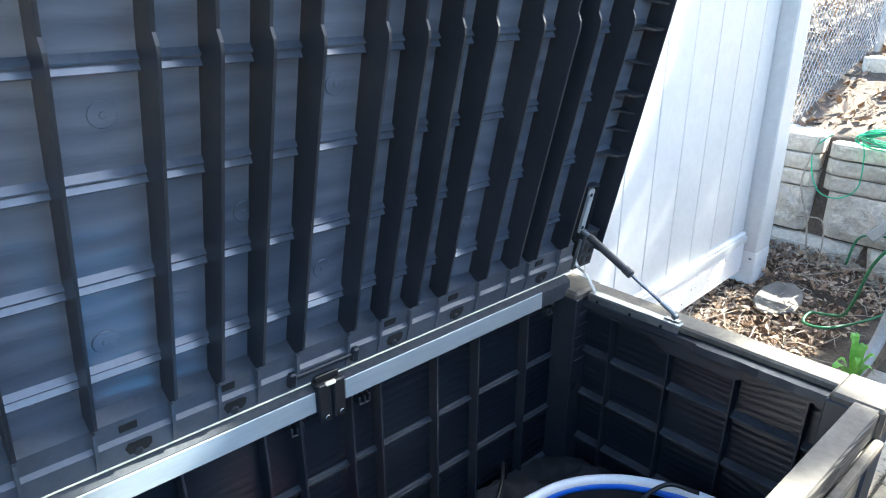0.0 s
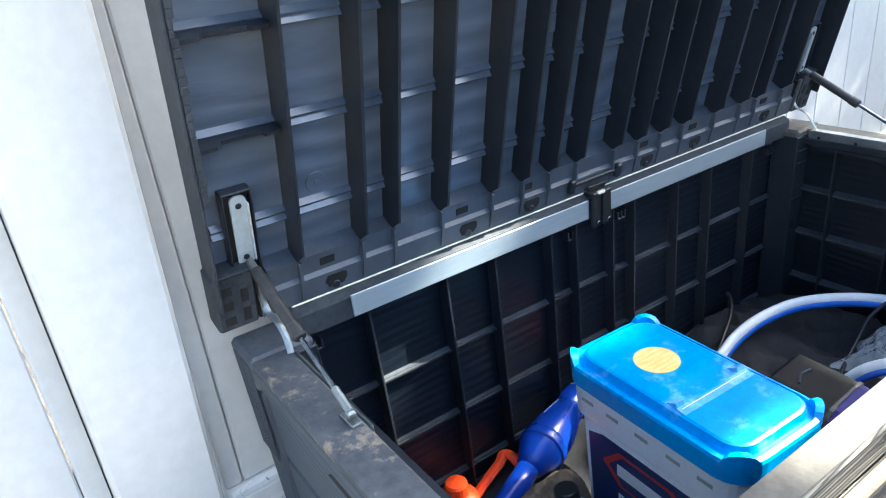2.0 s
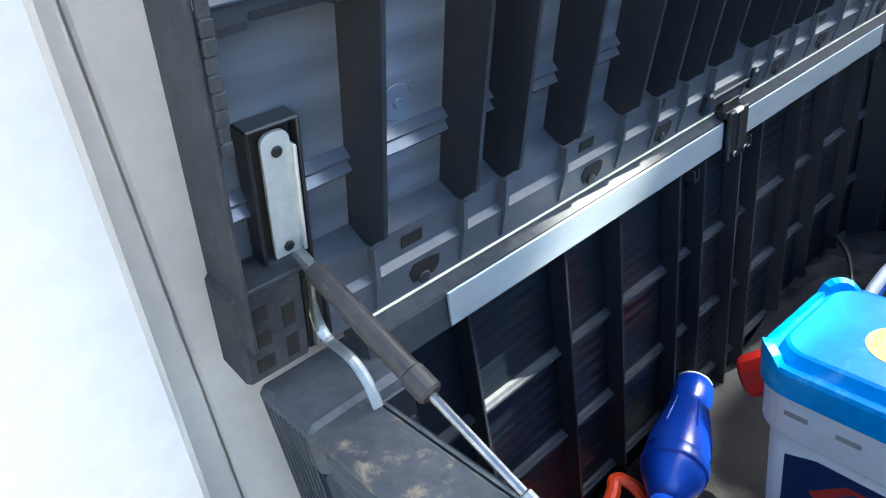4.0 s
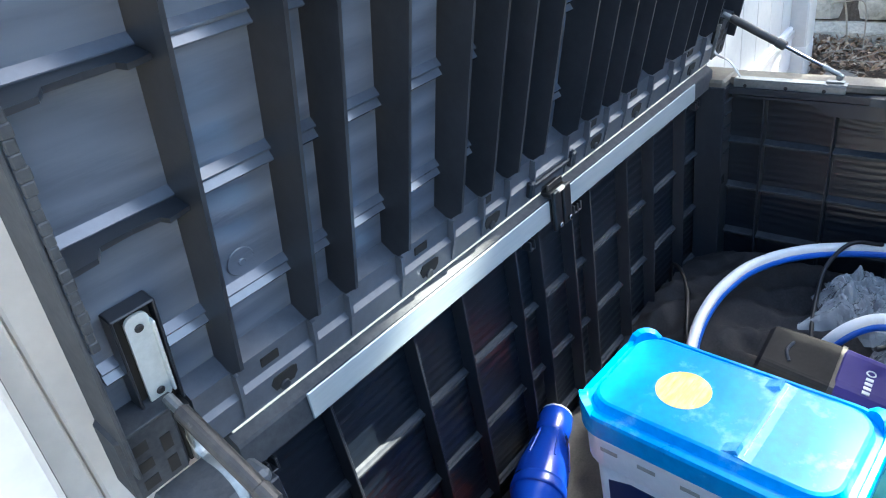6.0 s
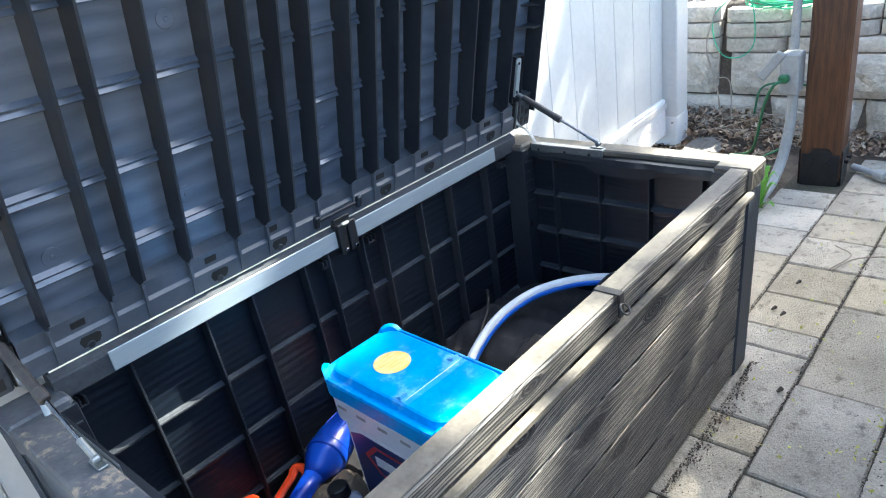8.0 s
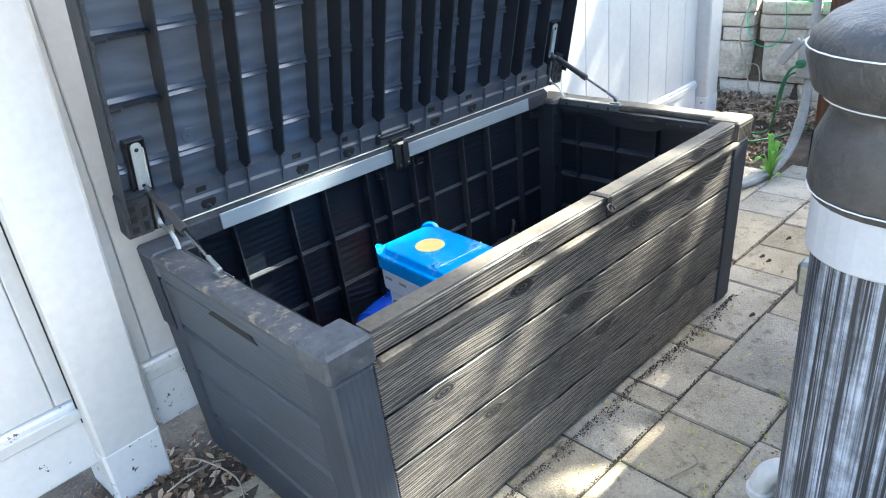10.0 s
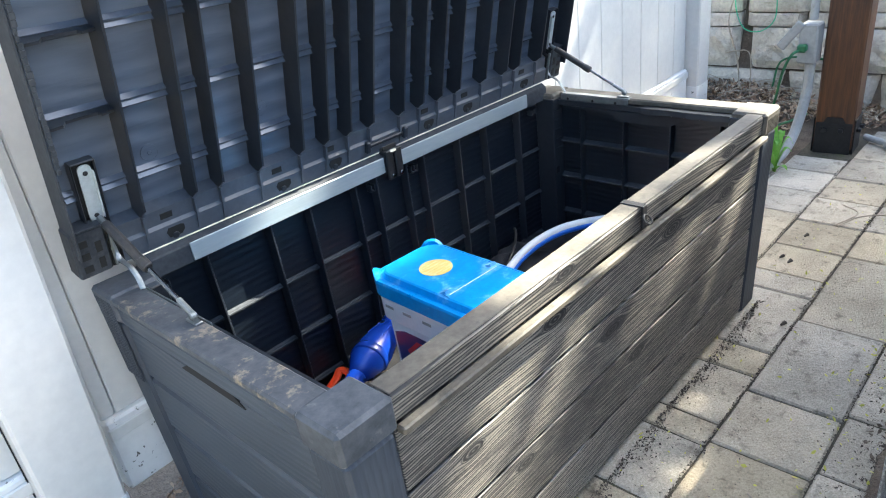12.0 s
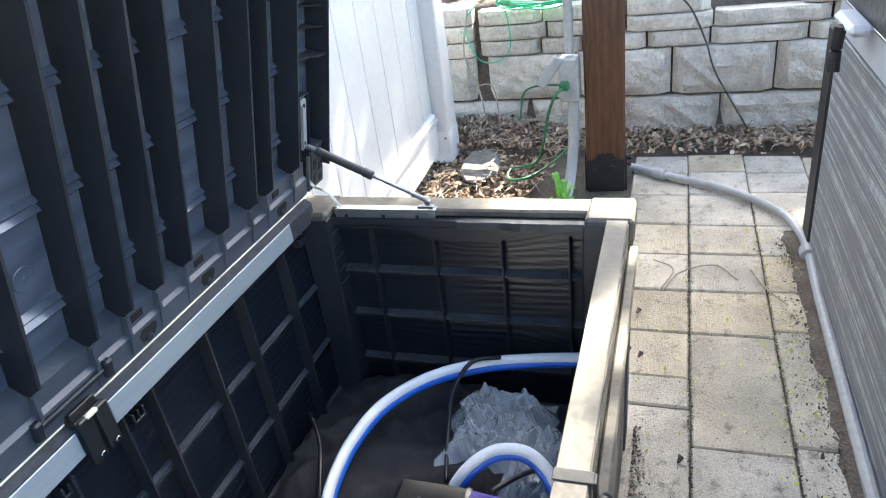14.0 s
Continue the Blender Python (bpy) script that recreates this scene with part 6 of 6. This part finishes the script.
def block_mesh(w, h, seed, rough=0.012, depth=0.22):
    """A split-face block: its face bulges unevenly, its sides are smooth. Local: y along the wall, x into it."""
    bm = bmesh.new()
    n, m = 9, 5
    rows = []
    for i in range(n + 1):
        row = []
        for j in range(m + 1):
            u, v = i / n, j / m
            e = min(1.0, min(u, 1 - u) * 9) * min(1.0, min(v, 1 - v) * 6 + 0.15)
            bul = -e * (rough * 1.2 + rough * noise.noise((u * w * 22 + seed * 7, v * h * 22, seed)) + rough * 0.6 * noise.noise((u * w * 55, v * h * 55, seed * 3)))
            row.append(bm.verts.new((bul + 0.030 * (1 - min(1.0, min(u, 1 - u) * 9)), (u - 0.5) * w, v * h)))
        rows.append(row)
    for i in range(n):
        for j in range(m):
            bm.faces.new([rows[i][j], rows[i + 1][j], rows[i + 1][j + 1], rows[i][j + 1]])
    ring = [rows[i][0] for i in range(n + 1)] + [rows[n][j] for j in range(1, m + 1)] + [rows[i][m] for i in range(n - 1, -1, -1)] + [rows[0][j] for j in range(m - 1, 0, -1)]
    bk = [bm.verts.new((depth, v.co.y * 0.9, v.co.z)) for v in ring]
    k = len(ring)
    for i in range(k):
        bm.faces.new([ring[i], bk[i], bk[(i + 1) % k], ring[(i + 1) % k]])
    bm.faces.new(bk)
    bmesh.ops.recalc_face_normals(bm, faces=bm.faces[:])
    me = bpy.data.meshes.new("block")
    bm.to_mesh(me)
    bm.free()
    me.materials.append(BLOCK)
    return me


def course(z0, z1, joints, x, seed, rough=0.012, tint=None):
    random.seed(seed)
    for a, b in zip(joints, joints[1:]):
        w = abs(a - b) - 0.008
        ob = new("block" if z1 - z0 > 0.12 else "slab", block_mesh(w, z1 - z0 - 0.005, random.uniform(0, 50), rough))
        ob.parent = wallg
        ob.matrix_local = pose(x + random.uniform(-0.006, 0.006), (a + b) / 2, z0, 0, 0, random.uniform(-1, 1))


def spread(lo, hi, step, off):
    out, y = [], lo + off
    while y < hi:
        out.append(y)
        y += step
    return out


course(-0.04, 0.160, spread(-3.0, 1.5, 0.426, 0.190), 3.40, 1, 0.017)
course(0.167, 0.372, spread(-3.0, 0.83, 0.418, 0.028), 3.405, 2, 0.017)
course(0.167, 0.372, [0.842, 1.2, 1.6], 3.415, 22, 0.014)
course(0.374, 0.443, [-3.0, -2.6, -2.15, -1.75, -1.3, -0.92, -0.58, -0.20, 0.06, 0.34, 0.53, 0.82], 3.41, 3, 0.005)
course(0.445, 0.512, [-3.0, -2.5, -2.0, -1.55, -1.1, -0.66, -0.21, 0.15, 0.50, 0.82], 3.415, 4, 0.005)
course(0.514, 0.580, [-0.20, 0.15, 0.52, 0.82], 3.42, 5, 0.005)
course(0.514, 0.575, [-1.8, -1.4, -0.99, -0.55], 3.43, 55, 0.005)
for i, (z0, z1) in enumerate(((0.374, 0.445), (0.447, 0.520), (0.522, 0.600))):
    course(z0, z1, [0.842, 1.02 + 0.03 * i, 1.3, 1.6], 3.40 + 0.004 * i, 6 + i, 0.005)
course(0.60, 0.70, [1.25, 1.5], 3.9, 12, 0.010)
course(0.70, 0.86, [0.50, 0.80, 1.05], 4.35, 13, 0.010)

# ---------------------------------------------------------------- paving
paving = thing("pavement", "tumbled tan and grey concrete pavers with mossy joints", "paving", kind="structure")
random.seed(77)
paver_meshes = {}


def paver(x0, x1, y0, y1):
    w, d = round(x1 - x0, 3), round(y1 - y0, 3)
    key = (w, d)
    if key not in paver_meshes:
        bm = bmesh.new()
        g = 0.0018
        cbox(bm, (-w / 2 + g, -d / 2 + g, -0.05), (w / 2 - g, d / 2 - g, 0.0), 0.0045)
        bmesh.ops.recalc_face_normals(bm, faces=bm.faces[:])
        me = bpy.data.meshes.new("paver")
        bm.to_mesh(me)
        bm.free()
        me.materials.append(PAVER)
        paver_meshes[key] = me
    ob = new("paver", paver_meshes[key])
    ob.parent = paving
    ob.matrix_local = pose((x0 + x1) / 2, (y0 + y1) / 2, random.uniform(-0.003, 0.0015), random.uniform(-.5, .5), random.uniform(-.4, .4), random.uniform(-.7, .7))


SAND = surface("mossy_joint_sand", (0.030, 0.027, 0.019), (0.10, 0.086, 0.060), 7, 90, 0.95, 0.03, 0.8, 0.004, spots=(0.06, 0.075, 0.025), spot_scale=9, spot_edge=(0.56, 0.66))
bm = bmesh.new()
sand = [[bm.verts.new((-1.0 + 4.0 * i / 60, -0.75 + 1.22 * j / 20, -0.0065 + 0.003 * noise.noise((i * 0.9, j * 0.9, 4)))) for j in range(21)] for i in range(61)]
for i in range(60):
    for j in range(20):
        if not (i > 44 and j > 16):
            bm.faces.new([sand[i][j], sand[i + 1][j], sand[i + 1][j + 1], sand[i][j + 1]])
part("joint_sand", bm, SAND, paving, "dark mossy sand in the joints")


def strip(y0, y1, joints):
    for a, b in zip(joints, joints[1:]):
        paver(a, b, y0, y1)


strip(-0.335, -0.125, [-1.21, -0.80, -0.59, -0.18, 0.03, 0.41, 0.62, 0.84, 1.05, 1.41, 1.83, 2.04, 2.26, 2.455, 2.70, 2.91, 3.09])
strip(-0.125, 0.085, [-1.10, -0.69, -0.48, -0.07, 0.14, 0.40, 0.61, 0.82, 0.90, 1.11, 1.22, 1.53, 1.64, 1.83, 2.04, 2.25, 2.46, 2.695, 2.90, 3.08])
strip(-0.545, -0.335, [-1.0, -0.59, -0.18, 0.03, 0.44, 0.65, 0.87, 1.08, 1.44, 1.86, 2.05, 2.26, 2.46, 2.72, 2.90, 3.07])
strip(0.085, 0.295, [-1.21, -0.80, -0.59, -0.18, 1.46, 1.66, 2.08, 2.29, 2.5, 2.66])
strip(0.295, 0.505, [-1.1, -0.69, -0.28, 1.50, 1.71, 1.92, 2.13, 2.34, 2.55])
strip(-0.755, -0.545, [-1.2, -0.79, -0.38, -0.17, 0.24, 0.45, 2.45, 2.66, 2.87, 3.05])
# rows out of view, added as bright ground for the lid to reflect
for k in range(13):
    y = -0.755 - 0.21 * k
    off = random.choice((0.0, 0.1, 0.2))
    strip(y - 0.21, y, [-1.6 + off, -1.2 + off, -0.99 + off, -0.58 + off, -0.17 + off, 0.04 + off, 0.40])
    strip(y - 0.21, y, [2.45, 2.66 + off * 0.3, 3.05])

# ---------------------------------------------------------------- trees on the slope, out of view; the leafy two are added to shape the shade
bare = tree("bare_tree", 6.4, 0.9, 6.0, 4, (-0.1, 0.05, 1), 0.8, 3, "bare brown tree on the slope behind the wall")


def leafy(name, x, y, trunk_top, clumps, seed, label):
    """An unseen tree: uneven leaf clumps that cast shade, each on a limb."""
    random.seed(seed)
    z0 = ground_height(x, y) - 0.1
    t = thing(name, label, "tree", at=pose(x, y, z0))
    bm = bmesh.new()
    top = Vector((0, 0, trunk_top))
    tube(bm, [Vector((0, 0, 0)), top * 0.35 + Vector((0.08, 0.05, 0)), top * 0.7, top], [0.15, 0.12, 0.08, 0.03], 10)
    verts, faces = [], []
    for cx, cy, cz, r, n in clumps:
        c = Vector((cx - x, cy - y, cz - z0))
        root = top * min(0.95, max(0.3, (c.z - 0.8) / trunk_top))
        mid = (root + c) / 2 + Vector((0, 0, 0.15))
        tube(bm, [root, mid, c], [0.018, 0.012, 0.006], 6)
        for k in range(n):
            while True:
                q = Vector((random.uniform(-1, 1), random.uniform(-1, 1), random.uniform(-1, 1)))
                if q.length < 1:
                    break
            q = c + q * r * (0.8 + 0.4 * noise.noise(q * 2 + c))
            rot = Euler((random.uniform(0, 6), random.uniform(0, 6), random.uniform(0, 6))).to_matrix()
            s = random.uniform(0.03, 0.07) * min(1.0, 0.45 + r * 3)
            b = len(verts)
            verts += [tuple(q + rot @ Vector(w)) for w in ((-s, 0, 0), (0, -s * .55, 0.008), (s, 0, 0), (0, s * .55, 0.008))]
            faces.append((b, b + 1, b + 2, b + 3))
    part("trunk", bm, BARK, t)
    me = bpy.data.meshes.new("crown")
    me.from_pydata(verts, [], faces)
    me.materials.append(PLANT)
    c = new("crown", me)
    c.parent = t
    tagged(c, "fresh spring leaves", kind="stuff")


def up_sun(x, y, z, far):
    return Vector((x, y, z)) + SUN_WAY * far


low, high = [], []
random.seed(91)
# clumps up-sun of each spot keep the ground, block wall and tub shaded
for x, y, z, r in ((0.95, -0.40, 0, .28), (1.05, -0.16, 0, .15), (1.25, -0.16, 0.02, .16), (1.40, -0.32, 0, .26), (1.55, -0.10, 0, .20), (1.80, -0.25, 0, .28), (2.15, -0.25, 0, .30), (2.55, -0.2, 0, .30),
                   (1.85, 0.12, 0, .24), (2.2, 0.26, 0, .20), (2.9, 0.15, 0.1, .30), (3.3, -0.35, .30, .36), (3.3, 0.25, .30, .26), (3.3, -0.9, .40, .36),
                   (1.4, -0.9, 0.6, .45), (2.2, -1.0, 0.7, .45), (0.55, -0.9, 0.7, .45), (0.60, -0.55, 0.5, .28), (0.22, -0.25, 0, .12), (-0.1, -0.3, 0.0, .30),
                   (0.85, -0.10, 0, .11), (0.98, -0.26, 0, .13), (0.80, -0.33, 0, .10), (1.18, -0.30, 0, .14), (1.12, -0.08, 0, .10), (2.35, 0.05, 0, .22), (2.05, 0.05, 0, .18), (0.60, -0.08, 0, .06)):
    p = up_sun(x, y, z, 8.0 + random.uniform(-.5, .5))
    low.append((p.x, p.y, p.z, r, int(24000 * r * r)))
# clumps up-sun of the near end, the lid and the inside keep them shaded
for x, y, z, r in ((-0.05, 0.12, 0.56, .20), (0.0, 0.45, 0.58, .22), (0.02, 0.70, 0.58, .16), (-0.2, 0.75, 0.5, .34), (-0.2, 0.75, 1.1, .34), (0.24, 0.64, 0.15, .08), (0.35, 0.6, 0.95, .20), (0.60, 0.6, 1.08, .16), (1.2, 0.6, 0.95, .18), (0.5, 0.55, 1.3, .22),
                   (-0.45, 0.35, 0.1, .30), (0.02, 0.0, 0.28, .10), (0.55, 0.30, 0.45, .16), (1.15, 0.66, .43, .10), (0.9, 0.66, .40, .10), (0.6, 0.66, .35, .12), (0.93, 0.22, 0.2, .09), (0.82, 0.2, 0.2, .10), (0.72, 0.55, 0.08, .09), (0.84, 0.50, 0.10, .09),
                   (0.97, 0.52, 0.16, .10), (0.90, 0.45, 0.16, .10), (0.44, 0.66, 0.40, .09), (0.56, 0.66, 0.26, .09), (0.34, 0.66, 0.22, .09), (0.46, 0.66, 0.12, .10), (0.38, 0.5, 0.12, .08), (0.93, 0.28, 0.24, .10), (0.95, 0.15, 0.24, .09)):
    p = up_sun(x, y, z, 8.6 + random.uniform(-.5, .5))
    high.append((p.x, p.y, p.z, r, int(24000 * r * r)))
# small leaf clumps aimed to cast the slanting streaks on fence and planks
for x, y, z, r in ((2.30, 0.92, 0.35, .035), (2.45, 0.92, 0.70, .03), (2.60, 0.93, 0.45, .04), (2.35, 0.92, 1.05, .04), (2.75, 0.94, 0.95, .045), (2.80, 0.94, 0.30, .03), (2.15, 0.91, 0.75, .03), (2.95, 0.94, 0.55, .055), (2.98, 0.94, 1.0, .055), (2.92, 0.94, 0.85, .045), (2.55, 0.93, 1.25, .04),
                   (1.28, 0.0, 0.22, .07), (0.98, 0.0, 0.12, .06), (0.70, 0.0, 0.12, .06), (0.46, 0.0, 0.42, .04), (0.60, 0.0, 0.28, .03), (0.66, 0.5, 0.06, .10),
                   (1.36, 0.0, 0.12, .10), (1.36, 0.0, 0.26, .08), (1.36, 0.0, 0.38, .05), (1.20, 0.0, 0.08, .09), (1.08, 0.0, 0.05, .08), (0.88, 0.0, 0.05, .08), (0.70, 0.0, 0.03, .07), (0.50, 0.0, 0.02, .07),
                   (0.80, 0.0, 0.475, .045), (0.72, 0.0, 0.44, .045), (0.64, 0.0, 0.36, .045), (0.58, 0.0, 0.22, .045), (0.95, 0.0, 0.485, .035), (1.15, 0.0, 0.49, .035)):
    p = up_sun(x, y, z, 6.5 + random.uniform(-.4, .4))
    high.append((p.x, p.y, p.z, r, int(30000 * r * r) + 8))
# rows of leaf clumps, far up-sun, that streak the far fence with shade
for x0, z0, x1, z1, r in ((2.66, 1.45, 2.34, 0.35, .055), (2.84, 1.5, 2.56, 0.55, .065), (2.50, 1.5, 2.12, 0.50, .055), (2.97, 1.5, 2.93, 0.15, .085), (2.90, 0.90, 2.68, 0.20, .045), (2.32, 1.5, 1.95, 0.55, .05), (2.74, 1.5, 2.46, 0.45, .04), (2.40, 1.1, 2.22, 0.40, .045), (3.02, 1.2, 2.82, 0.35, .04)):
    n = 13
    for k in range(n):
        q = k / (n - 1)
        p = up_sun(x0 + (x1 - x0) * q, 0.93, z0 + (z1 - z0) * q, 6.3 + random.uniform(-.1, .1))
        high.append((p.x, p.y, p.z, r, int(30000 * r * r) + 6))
leafy("unseen_shade_tree", 8.0, -4.0, 6.0, low, 11, "unseen leafy tree, added to shade ground, block wall and tub")
leafy("unseen_tall_shade_tree", 6.6, -4.2, 7.0, high, 12, "unseen tall leafy tree, added to shade box and fence")
